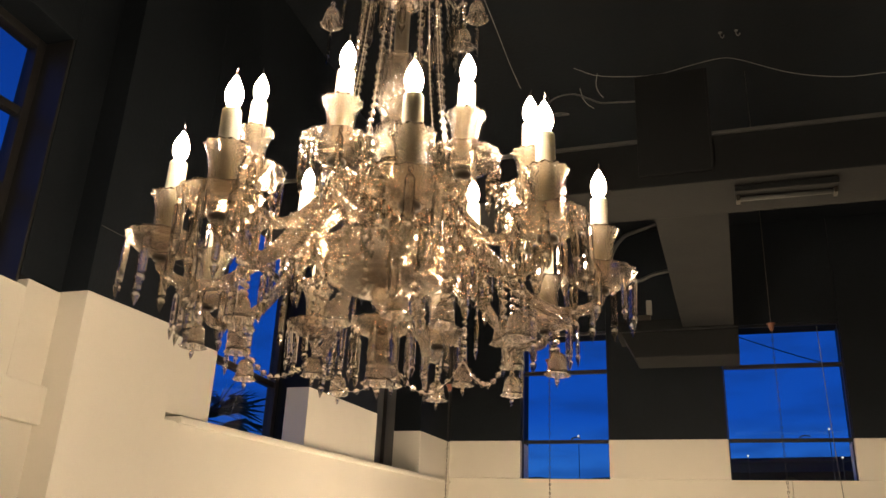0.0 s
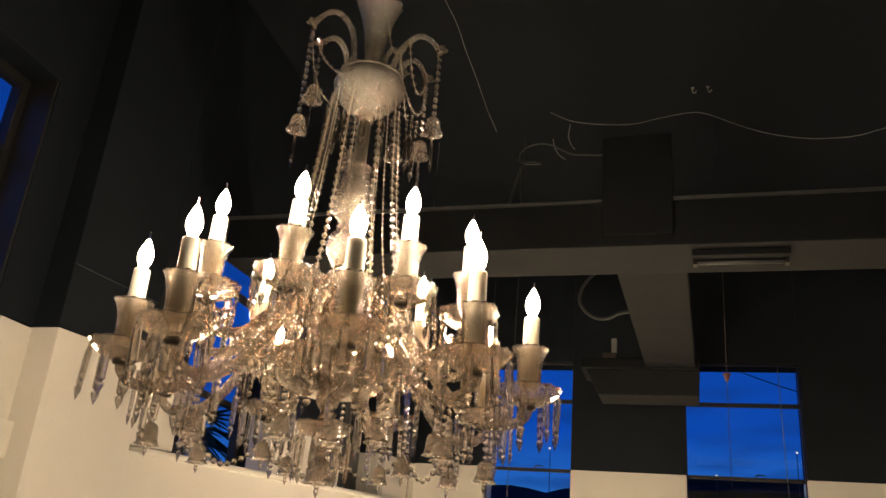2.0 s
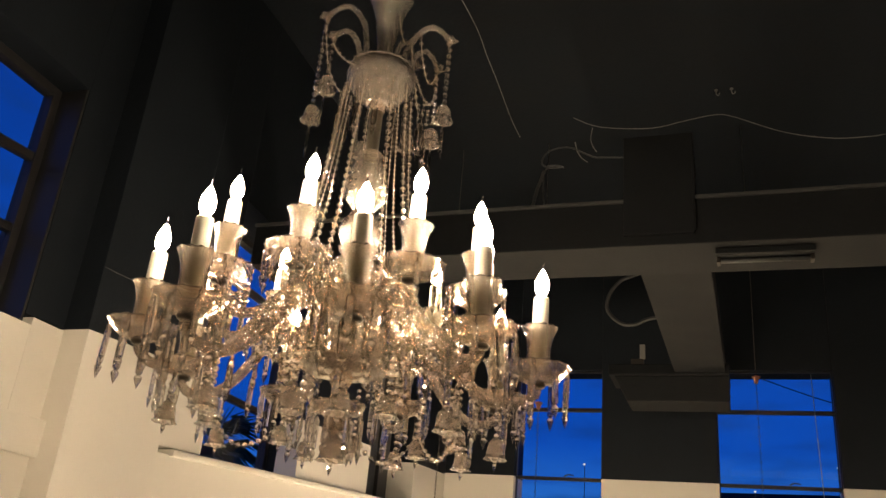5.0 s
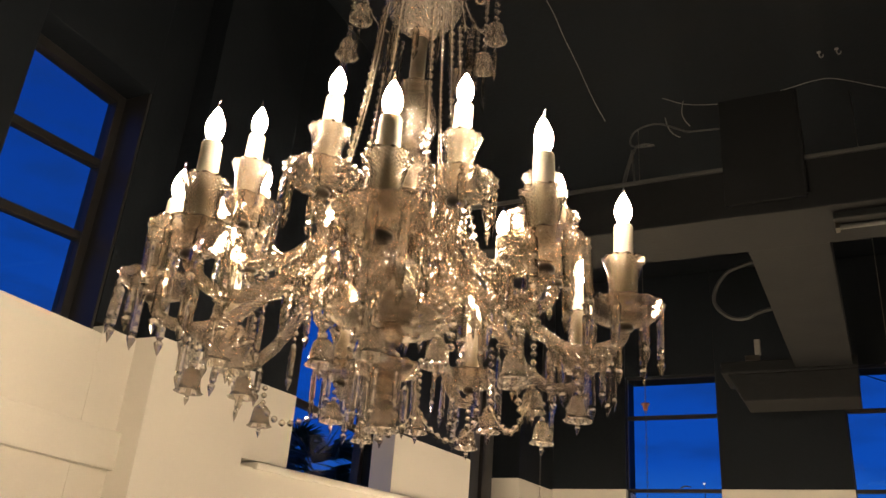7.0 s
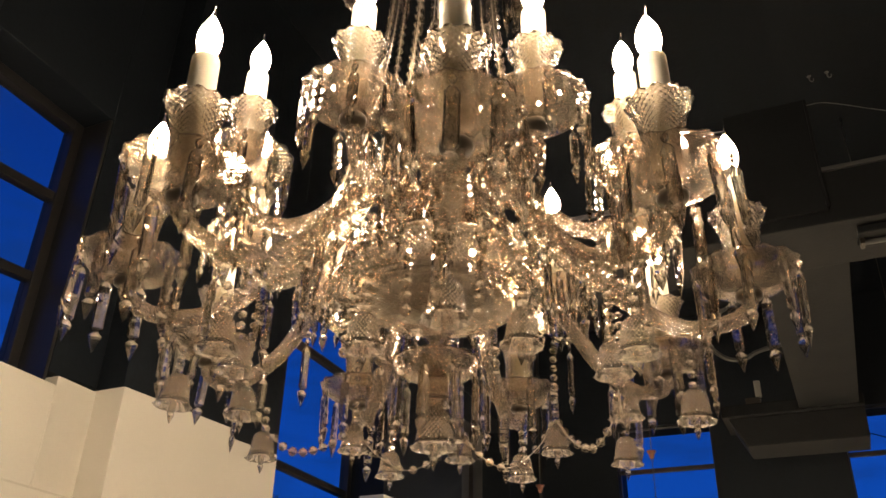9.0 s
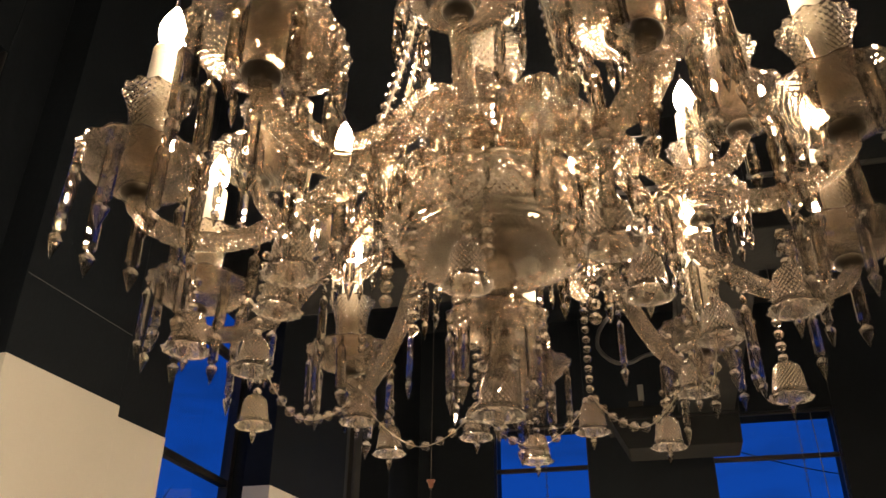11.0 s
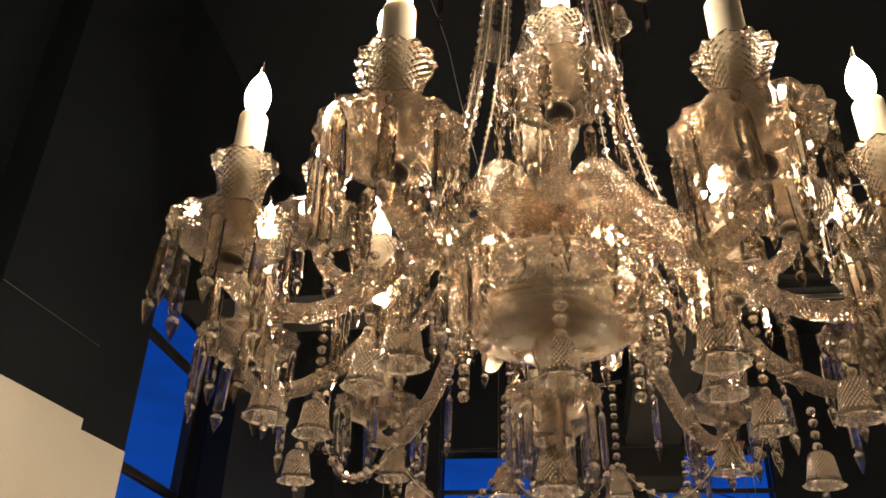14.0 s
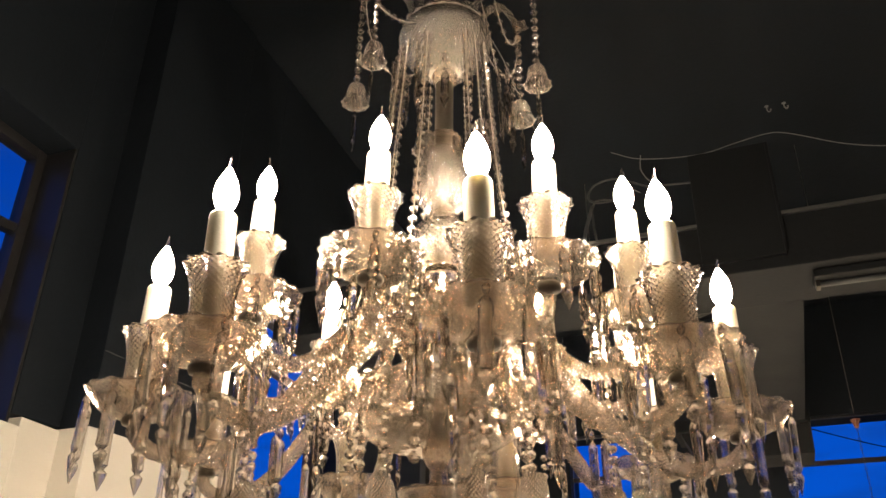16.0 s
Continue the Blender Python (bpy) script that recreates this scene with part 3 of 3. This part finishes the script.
for x, y, z in ((6.4, 60, 11.6), (-9.9, 60, 11.3), (1.3, 60, 9.9), (7.0, 60, 9.8)):
    ob = piece("street_light", lathe("street_light", [(0.02, -0.08), (0.07, -0.04), (0.08, 0.02), (0.02, 0.06)], LAMP_FAR, 10), None, pose(x, y, z))
    tagged(ob, "small bright far street light at dusk", "street light")
    pl = piece("post", tube("post", [Vector((0, 0.2, -z - 0.3)), Vector((0, 0.2, 0.1))], (0.03, 0.025), BARK, 6), ob)

bridge = empty("overpass")
tagged(bridge, "dark concrete road overpass beyond the windows at dusk", "bridge")
piece("deck", slab_mesh("deck", [(-3, 80, 11.2), (40, 80, 11.9), (40, 88, 11.9), (-3, 88, 11.2), (-3, 80, 12.2), (40, 80, 12.9), (40, 88, 12.9), (-3, 88, 12.2)], HILL, 0.05), bridge)
piece("parapet", slab_mesh("parapet", [(-3, 79.8, 12.0), (40, 79.8, 12.7), (40, 79.99, 12.7), (-3, 79.99, 12.0), (-3, 79.8, 12.42), (40, 79.8, 13.12), (40, 79.99, 13.12), (-3, 79.99, 12.42)], HILL, 0.02), bridge)
for x in (5.25, 30.0):
    piece("pier", tube("pier", [Vector((x, 84, -0.3)), Vector((x, 84, 11.3))], (0.5, 0.5), HILL, 12), bridge)

# ---- the chandelier ----
CX, CY = -0.646, 1.671
LOWER = (-141.8, -107.0, -62.8, -28.8, 10.5, 52.0, 93.6, 135.0, 176.8)
UPPER = (-125.2, -85.1, -43.5, -8.1, 31.5, 72.0, 112.5, 153.0, 193.2)
R_LOW, R_UP, Z_LOW, Z_UP = 0.4750, 0.347, 2.029, 2.175   # candle axis and the foot of the drip dish

ch = empty("chandelier", pose(CX, CY, 0))
tagged(ch, "large lit crystal chandelier with candle arms, prisms, bells and beads", "chandelier")


# shared meshes of the candle arms, about the candle's own axis
DISH = shell("drip_dish", [(0.017, 0.0, 0), (0.032, 0.003, 1), (0.052, 0.012, 1), (0.065, 0.023, 1), (0.0705, 0.032, 1), (0.0745, 0.037, 2)],
             SHELL, 0.0024, 84, steps=1, smooth=True, cut=0.0008, scallop=0.0018, lobes=15)
CUP = shell("candle_cup", [(0.018, 0.036, 0), (0.0235, 0.042, 1), (0.0258, 0.055, 1), (0.0265, 0.085, 1), (0.0295, 0.103, 1), (0.0355, 0.121, 1), (0.0405, 0.129, 2)],
            CUP_GLASS, 0.0024, 44, steps=1, smooth=True, cut=0.0008, scallop=0.0022, lobes=12)
CANDLE = lathe("candle_sleeve", [(0.014, 0.044), (0.0185, 0.046), (0.0182, 0.12), (0.0178, 0.199), (0.0165, 0.202), (0.012, 0.2025)], SLEEVE, 24)
BULB_ME = lathe("bulb", [(0.006, 0.201), (0.0085, 0.206), (0.0095, 0.211), (0.0138, 0.219), (0.0160, 0.229), (0.0157, 0.239), (0.0130, 0.250), (0.0086, 0.260), (0.0048, 0.268), (0.0026, 0.2715)], BULB, 20)
TIP = tube("bulb_tip", smooth_path([(0, 0, 0.2700), (0.0003, 0, 0.276), (0.0010, 0, 0.282), (0.0026, 0, 0.289)], 9), (0.0036, 0.0009), BEAD_GLASS, 10)
SOCKET = lathe("socket", [(0.004, -0.010), (0.017, -0.008), (0.019, -0.002), (0.015, 0.004), (0.008, 0.006)], DARKMETAL, 18)


def prism_mesh(name, length, width, mat):
    """A cut drop: a notched flat bar on a bead, ending in a spear point."""
    prof = [(0.0008, 0.004), (0.0045, 0.0), (0.0052, -0.004), (0.0035, -0.009), (0.0012, -0.011), (width * 0.55, -0.014), (width, -0.020)]
    bar = length - 0.034
    k = 4
    for i in range(k):
        z = -0.022 - (bar - 0.024) * i / (k - 1)
        prof += [(width, z), (width * 0.955, z - (bar - 0.024) / (k - 1) * 0.5)]
    prof = prof[:-1]
    prof += [(width * 0.6, -bar - 0.002), (width * 0.45, -bar - 0.004), (width * 1.08, -bar - 0.009), (width * 0.9, -bar - 0.016), (0.0006, -length)]
    return lathe(name, prof, mat, 8, smooth=False, squash=0.62)


PRISM = prism_mesh("prism", 0.122, 0.0086, PRISM_GLASS)
SHORT_PRISM = prism_mesh("prism", 0.100, 0.0080, PRISM_GLASS)
BEAD = lathe("bead", [(0.0010, -0.0068), (0.0050, -0.0046), (0.0074, 0.0), (0.0050, 0.0046), (0.0010, 0.0068)], BEAD_GLASS, 8, smooth=False)
BELL = shell("bell", [(0.003, 0.050, 0), (0.011, 0.0485, 1), (0.0165, 0.043, 1), (0.0192, 0.032, 1), (0.0205, 0.020, 1), (0.0225, 0.010, 1), (0.0255, 0.0035, 0), (0.0285, 0.0005, 2)],
             BELL_GLASS, 0.0018, 48, steps=1, smooth=True, cut=0.0006, scallop=0.0016, lobes=10, pitch=0.0034)
CLAPPER = lathe("clapper", [(0.0015, 0.044), (0.0015, 0.012), (0.0045, 0.006), (0.0052, -0.006), (0.0035, -0.009), (0.0056, -0.012), (0.0006, -0.026)], PRISM_GLASS, 8, smooth=False)

low_path = smooth_path([(0.040, 0, 2.125), (0.062, 0, 2.205), (0.110, 0, 2.238), (0.165, 0, 2.205), (0.235, 0, 2.105), (0.305, 0, 2.025), (0.375, 0, 1.982), (0.440, 0, 1.984), (0.472, 0, 2.006), (R_LOW, 0, 2.024)], 190)
up_path = smooth_path([(0.034, 0, 2.150), (0.050, 0, 2.245), (0.085, 0, 2.285), (0.130, 0, 2.265), (0.185, 0, 2.185), (0.245, 0, 2.125), (0.300, 0, 2.112), (0.332, 0, 2.130), (R_UP, 0, 2.163)], 160)
LOW_ARM = tube("arm", low_path, (0.0152, 0.0102), ARM_GLASS, 20, twist=0.22, flutes=5, depth=0.15, smooth=True, cut=0.0175)
UP_ARM = tube("arm", up_path, (0.0148, 0.0102), ARM_GLASS, 20, twist=0.22, flutes=5, depth=0.15, smooth=True, cut=0.0175)


def string_of_beads(name, parent, pts, step, label="", size=1.0, joined=False):
    """Cut beads threaded on a fine wire through the points."""
    path = smooth_path(pts, 60)
    lens = [0.0]
    for a, b in zip(path, path[1:]):
        lens.append(lens[-1] + (b - a).length)
    wire = tube(name, path, (0.0007, 0.0007), METAL, 4)
    places = []
    n = max(2, int(lens[-1] / step))
    for i in range(n):
        s = lens[-1] * (i + 0.5) / n
        k = max(j for j in range(len(lens)) if lens[j] <= s)
        k = min(k, len(path) - 2)
        u = (s - lens[k]) / max(1e-6, lens[k + 1] - lens[k])
        d = (path[k + 1] - path[k]).normalized()
        places.append(Matrix.Translation(path[k].lerp(path[k + 1], u)) @ d.to_track_quat("Z", "Y").to_matrix().to_4x4() @ Matrix.Diagonal((size, size, size, 1)))
    if not joined:
        ob = piece(name, wire, parent, None, label)
        for m in places:
            piece("bead", BEAD, ob, m)
        return ob
    bm = bmesh.new()
    bm.from_mesh(wire)
    bm2 = bmesh.new()
    bm2.from_mesh(BEAD)
    src = [v.co.copy() for v in bm2.verts]
    fcs = [[v.index for v in f.verts] for f in bm2.faces]
    bm2.free()
    wire.materials.append(BEAD_GLASS)
    for m in places:
        vs = [bm.verts.new(m @ c) for c in src]
        for f in fcs:
            bm.faces.new([vs[i] for i in f]).material_index = 1
    bm.to_mesh(wire)
    bm.free()
    return piece(name, wire, parent, None, label)


jig = random.Random(11)


def candle_arm(angle, radius, foot, arm_mesh, bell, hang_z, upper):
    a = piece("arm", arm_mesh, ch, pose(0, 0, 0, 0, 0, angle), "twisted crystal arm with a lit candle bulb")
    size = 1.0 if upper else 1.07
    c = pose(radius, 0, foot, jig.uniform(-1.5, 1.5), jig.uniform(-1.5, 1.5), jig.uniform(0, 90)) @ Matrix.Diagonal((size, size, size, 1))
    piece("socket", SOCKET, a, c, "dark metal socket")
    piece("drip_dish", DISH, a, c, "scalloped diamond-cut glass dish")
    piece("candle_cup", CUP, a, c, "diamond-cut glass candle cup")
    piece("candle_sleeve", CANDLE, a, c, "ivory candle sleeve")
    lamp = piece("bulb", BULB_ME, a, c, "lit flame-tip bulb")
    piece("bulb_tip", TIP, lamp)
    n = 9
    for k in range(n):
        p = c @ pose(0, 0, 0, 0, 0, 360 * (k + 0.5) / n) @ pose(0.0695, 0, 0.033, jig.uniform(-3, 3), jig.uniform(-3, 3), 90 + jig.uniform(-25, 25))
        piece("prism", SHORT_PRISM if upper else PRISM, a, p)
    # loose drops along the arm
    for r, z, big in (((0.150, 2.185, 0), (0.215, 2.115, 0), (0.265, 2.052, 1), (0.330, 1.995, 0), (0.405, 1.968, 0)) if not upper else ((0.105, 2.262, 0), (0.205, 2.150, 0))):
        side = jig.choice((-0.012, 0.012))
        piece("bead", BEAD, a, pose(r, side, z))
        piece("prism", PRISM if big else SHORT_PRISM, a, pose(r, side, z - 0.012, jig.uniform(-3, 3), jig.uniform(-3, 3), jig.uniform(0, 180)))
    # a bell on a few beads below the arm
    turn = bell[0] - angle
    spot = pose(0, 0, 0, 0, 0, turn)
    bm_ = spot @ pose(bell[1], 0, bell[2] + 0.026, jig.uniform(-2, 2), jig.uniform(-2, 2), jig.uniform(0, 60))
    piece("bell", BELL, a, bm_, "diamond-cut glass bell")
    piece("clapper", CLAPPER, a, bm_)
    z = bell[2] + 0.026 + 0.056
    while z < hang_z - 0.006:
        piece("bead", BEAD, a, spot @ pose(bell[1], 0, z))
        z += 0.0175
    return a


# where each arm's bell hangs: bearing, distance from the stem, height of its tip
LOW_BELLS = ((-151.0, 0.390, 1.838), (-112.0, 0.372, 1.838), (-63.3, 0.384, 1.830), (-25.0, 0.380, 1.832), (18.1, 0.385, 1.828),
             (59.8, 0.413, 1.836), (92.0, 0.435, 1.845), (126.8, 0.427, 1.848), (163.0, 0.422, 1.842))
UP_BELLS = ((-134.0, 0.305, 1.862), (-86.0, 0.258, 1.850), (-40.0, 0.260, 1.862), (-2.0, 0.280, 1.866), (34.0, 0.305, 1.860),
            (73.7, 0.330, 1.856), (107.0, 0.340, 1.862), (140.6, 0.355, 1.870), (188.0, 0.330, 1.862))
for ang, bell in zip(LOWER, LOW_BELLS):
    candle_arm(ang, R_LOW, Z_LOW, LOW_ARM, bell, 1.972, False)
for ang, bell in zip(UPPER, UP_BELLS):
    candle_arm(ang, R_UP, Z_UP, UP_ARM, bell, 2.085, True)

# the stem from the ceiling down
piece("hanging_rod", lathe("hanging_rod", [(0.010, 2.96), (0.011, 3.2), (0.011, 5.30), (0.05, 5.35), (0.06, 5.398)], DARKMETAL, 16), ch, None, "dark metal hanging rod")
piece("crown_vase", shell("crown_vase", [(0.018, 2.925, 0), (0.022, 2.97, 1), (0.029, 3.03, 1), (0.038, 3.085, 1), (0.047, 3.12, 1), (0.057, 3.148, 1), (0.066, 3.168, 2)],
      BOWL_GLASS, 0.003, 56, steps=1, smooth=True, cut=0.0009, scallop=0.004, lobes=12, pitch=0.005), ch, None, "flared diamond-cut crown vase")
piece("upper_bowl", shell("upper_bowl", [(0.022, 2.796, 0), (0.034, 2.802, 1), (0.056, 2.817, 1), (0.079, 2.842, 1), (0.094, 2.868, 1), (0.0985, 2.888, 1), (0.094, 2.905, 1), (0.088, 2.912, 0), (0.092, 2.920, 2)],
      BOWL_GLASS, 0.003, 100, steps=1, smooth=True, cut=0.0008, scallop=0.0022, lobes=20, pitch=0.004), ch, None, "diamond-cut upper glass bowl")
piece("collar", lathe("collar", [(0.016, 2.772), (0.024, 2.780), (0.020, 2.79), (0.027, 2.796), (0.022, 2.803), (0.016, 2.95)], ARM_GLASS, 24), ch, None, "clear glass collar")
piece("stem_tube", lathe("stem_tube", [(0.016, 2.36), (0.016, 2.50), (0.018, 2.62), (0.018, 2.775), (0.010, 2.78)], METAL, 20), ch, None, "grey metal stem tube")
piece("vase", shell("vase", [(0.024, 2.468, 0), (0.034, 2.478, 1), (0.050, 2.498, 1), (0.0595, 2.525, 1), (0.057, 2.553, 1), (0.046, 2.590, 1), (0.036, 2.622, 0), (0.036, 2.640, 2)],
      VASE_GLASS, 0.0025, 80, steps=1, smooth=True, cut=0.0008, scallop=0.0012, lobes=16, pitch=0.004), ch, None, "pear-shaped diamond-cut vase")
piece("knop", shell("knop", [(0.034, 2.356, 0), (0.042, 2.366, 1), (0.056, 2.395, 1), (0.058, 2.415, 1), (0.050, 2.437, 1), (0.034, 2.450, 0), (0.027, 2.468, 0)],
      VASE_GLASS, 0.0025, 60, steps=1, smooth=True, cut=0.0008, pitch=0.0055), ch, None, "squat diamond-cut glass knop")
piece("lower_stem", lathe("lower_stem", [(0.022, 2.19), (0.030, 2.21), (0.026, 2.25), (0.034, 2.29), (0.026, 2.32), (0.036, 2.345), (0.030, 2.356)], ARM_GLASS, 28), ch, None, "clear glass stem")
piece("receiver_plate", lathe("receiver_plate", [(0.02, 2.11), (0.060, 2.115), (0.064, 2.135), (0.056, 2.165), (0.035, 2.19), (0.02, 2.20)], GREYPLATE, 32), ch, None, "aged silver receiver plate")
piece("main_bowl", shell("main_bowl", [(0.030, 2.020, 0), (0.066, 2.024, 1), (0.094, 2.032, 1), (0.116, 2.042, 1), (0.127, 2.051, 0), (0.132, 2.052, 0), (0.134, 2.055, 0), (0.131, 2.058, 0),
                                       (0.136, 2.060, 0), (0.138, 2.063, 0), (0.136, 2.066, 1), (0.149, 2.074, 1), (0.158, 2.086, 1), (0.161, 2.100, 1), (0.156, 2.113, 0), (0.160, 2.119, 2)],
      MAIN_GLASS, 0.003, 160, steps=1, smooth=True, cut=0.0009, scallop=0.002, lobes=24, pitch=0.0045), ch, None, "wide diamond-cut glass bowl")
piece("bowl_plate", lathe("bowl_plate", [(0.026, 2.046), (0.070, 2.048), (0.088, 2.052), (0.094, 2.057), (0.091, 2.061), (0.02, 2.063)], GREYPLATE, 48), ch, None, "grey metal plate inside the bowl")
piece("foot_stem", lathe("foot_stem", [(0.010, 1.86), (0.014, 1.90), (0.018, 1.93), (0.012, 1.945), (0.022, 1.96), (0.013, 1.985), (0.026, 2.005), (0.030, 2.018), (0.024, 2.026), (0.024, 2.114)], ARM_GLASS, 24), ch, None, "clear glass foot stem")
foot = piece("foot_dish", shell("foot_dish", [(0.014, 1.924, 0), (0.035, 1.926, 1), (0.055, 1.934, 1), (0.066, 1.948, 0), (0.068, 1.956, 2)],
             SHELL, 0.0025, 96, steps=1, smooth=True, cut=0.0004, scallop=0.0018, lobes=14, pitch=0.0035), ch, None, "small diamond-cut glass dish")
for k in range(9):
    piece("prism", PRISM, foot, pose(0.064 * math.cos(k * math.pi / 4.5), 0.064 * math.sin(k * math.pi / 4.5), 1.940, jig.uniform(-2, 2), jig.uniform(-2, 2), 90 + 40 * k + jig.uniform(-20, 20)))
fb = piece("bell", BELL, ch, pose(0, 0, 1.818) @ Matrix.Diagonal((1.25, 1.25, 1.25, 1)), "diamond-cut glass bell")
piece("clapper", CLAPPER, fb)
piece("bell", BELL, ch, pose(0.0, 0.0, 1.885), "diamond-cut glass bell")

# short bead drops round the bowl's lip
for k in range(9):
    a = math.radians(UPPER[k] + 2)
    top = (0.150 * math.cos(a), 0.150 * math.sin(a), 2.070)
    drop = piece("bowl_drop", SHORT_PRISM, ch, Matrix.Translation(top) @ pose(0, 0, 0, 0, 0, UPPER[k]) @ Matrix.Diagonal((0.9, 0.9, 0.42, 1)), "pear-shaped crystal drop")
    for j in range(3):
        piece("bead", BEAD, drop, Matrix.Translation((0, 0, -0.118 - 0.052 * j)) @ Matrix.Diagonal((1.55, 1.55, 3.3, 1)))

# long bead strands from the upper bowl to the arms
for ang, fine in ((-152, 0), (-137, 0), (-120, 1), (-90, 0), (-44, 0), (-30, 1), (-14, 0), (40, 0), (85, 1), (130, 0), (172, 0)):
    a = math.radians(ang)
    pts = [(r * math.cos(a), r * math.sin(a), z) for r, z in ((0.095, 2.845), (0.104, 2.72), (0.118, 2.55), (0.142, 2.38), (0.178, 2.225))]
    string_of_beads("bead_strand", ch, pts, 0.0140 if fine else 0.0215, "long strand of cut crystal beads", 0.64 if fine else 1.14)
# short swags between the bells
for p, q in list(zip(UP_BELLS, UP_BELLS[1:] + UP_BELLS[:1]))[3:8]:
    span = (q[0] - p[0]) % 360
    pts = []
    for u, z in ((0, 1.945), (0.2, 1.895), (0.5, 1.866), (0.8, 1.895), (1, 1.945)):
        a = math.radians(p[0] + span * u)
        r = p[1] + (q[1] - p[1]) * u - 0.015 * math.sin(math.pi * u)
        pts.append((r * math.cos(a), r * math.sin(a), z))
    string_of_beads("bead_swag", ch, pts, 0.0245, "swag of cut crystal beads", 1.15, True)

# hooked canes above the upper bowl, with bells, drops and bead loops
FLOWER = shell("finial_flower", [(0.003, -0.018, 0), (0.008, -0.010, 1), (0.011, 0.0, 0), (0.019, 0.010, 2)], SHELL, 0.0015, 30, scallop=0.003, lobes=5, smooth=False)
SLIM_DROP = prism_mesh("prism", 0.105, 0.0062, PRISM_GLASS)


def hook_arm(ang, base, reach, end_z, rise, hang):
    """A cane that climbs from the bowl, bends over and carries a chain of beads with a bell or a drop."""
    top = end_z + rise
    path = smooth_path([(base * 0.8, 0, 2.85), (base, 0, top - 0.10), (base + 0.22 * (reach - base), 0, top - 0.03), (base + 0.52 * (reach - base), 0, top),
                        (base + 0.80 * (reach - base), 0, top - 0.3 * rise), (reach, 0, end_z)], 60)
    h = piece("hook_arm", tube("hook_arm", path, (0.0088, 0.0060), BOWL_GLASS, 14, twist=0.7, flutes=4, depth=0.2, smooth=True, cut=0.02), ch, pose(0, 0, 0, 0, 0, ang), "twisted crystal hook arm")
    piece("finial_flower", FLOWER, h, pose(reach, 0, end_z + 0.002, 0, 20, 0))
    small = Matrix.Diagonal((1.05, 1.05, 1.1, 1))
    z = end_z - 0.026
    stop = hang + (0.062 if hang else 0)
    while z > stop:
        piece("bead", BEAD, h, pose(reach, 0, z) @ small)
        z -= 0.0215
    bell = piece("bell", BELL, h, pose(reach, 0, hang, jig.uniform(-3, 3), jig.uniform(-3, 3), 20), "diamond-cut glass bell")
    piece("clapper", CLAPPER, bell)
    piece("prism", SLIM_DROP, bell, pose(0, 0, -0.012, 0, 0, jig.uniform(0, 180)))
    return h


for spec in ((-146, 0.062, 0.150, 2.985, 0.035, 2.806), (-163, 0.060, 0.182, 3.085, 0.050, 2.735), (8, 0.060, 0.190, 3.003, 0.055, 2.742),
             (28, 0.066, 0.158, 2.945, 0.060, 2.700), (84, 0.062, 0.185, 3.05, 0.050, 2.760), (126, 0.060, 0.165, 2.98, 0.045, 2.720)):
    hook_arm(*spec)
# bead loops from hook to hook and to the crown
for a, ra, za, b, rb, zb, sag in ((-146, 0.150, 2.97, -110, 0.085, 2.885, 0.03), (8, 0.10, 3.04, 28, 0.158, 2.93, 0.09), (28, 0.158, 2.93, 84, 0.185, 3.03, 0.10),
                                  (-30, 0.050, 3.09, 8, 0.075, 3.01, 0.05), (8, 0.075, 3.01, 20, 0.11, 2.80, 0.0), (126, 0.165, 2.96, 197, 0.182, 3.06, 0.10)):
    pts = []
    for u in (0, 0.25, 0.5, 0.75, 1):
        t, r = math.radians(a + (b - a) * u), ra + (rb - ra) * u
        pts.append((r * math.cos(t), r * math.sin(t), za + (zb - za) * u - sag * 4 * u * (1 - u)))
    string_of_beads("bead_loop", ch, pts, 0.0225, "loop of cut crystal beads", 1.0, True)
# drops round the upper bowl's rim
for k in range(8):
    ang = 22 + 45 * k
    a = math.radians(ang)
    top = 2.812 if k % 2 else 2.800
    o = piece("prism", SLIM_DROP if k % 2 else SHORT_PRISM, ch, pose(0.074 * math.cos(a), 0.074 * math.sin(a), top - 0.036, jig.uniform(-3, 3), jig.uniform(-3, 3), ang + 90), "slim crystal drop")
    for j in (1, 2):
        piece("bead", BEAD, o, pose(0, 0, 0.001 + 0.0145 * j) @ Matrix.Diagonal((0.85, 0.85, 0.9, 1)))
# longer drops beside the stem
for ang, r, z in ((14, 0.128, 2.76), (24, 0.140, 2.74), (34, 0.118, 2.77), (-104, 0.092, 2.775), (-128, 0.098, 2.77), (200, 0.105, 2.775)):
    a = math.radians(ang)
    o = piece("prism", PRISM, ch, pose(r * math.cos(a), r * math.sin(a), z, jig.uniform(-3, 3), jig.uniform(-3, 3), jig.uniform(0, 180)), "long crystal drop")
    for j in (1, 2, 3, 4):
        piece("bead", BEAD, o, pose(0, 0, 0.001 + 0.0145 * j) @ Matrix.Diagonal((0.8, 0.8, 0.9, 1)))
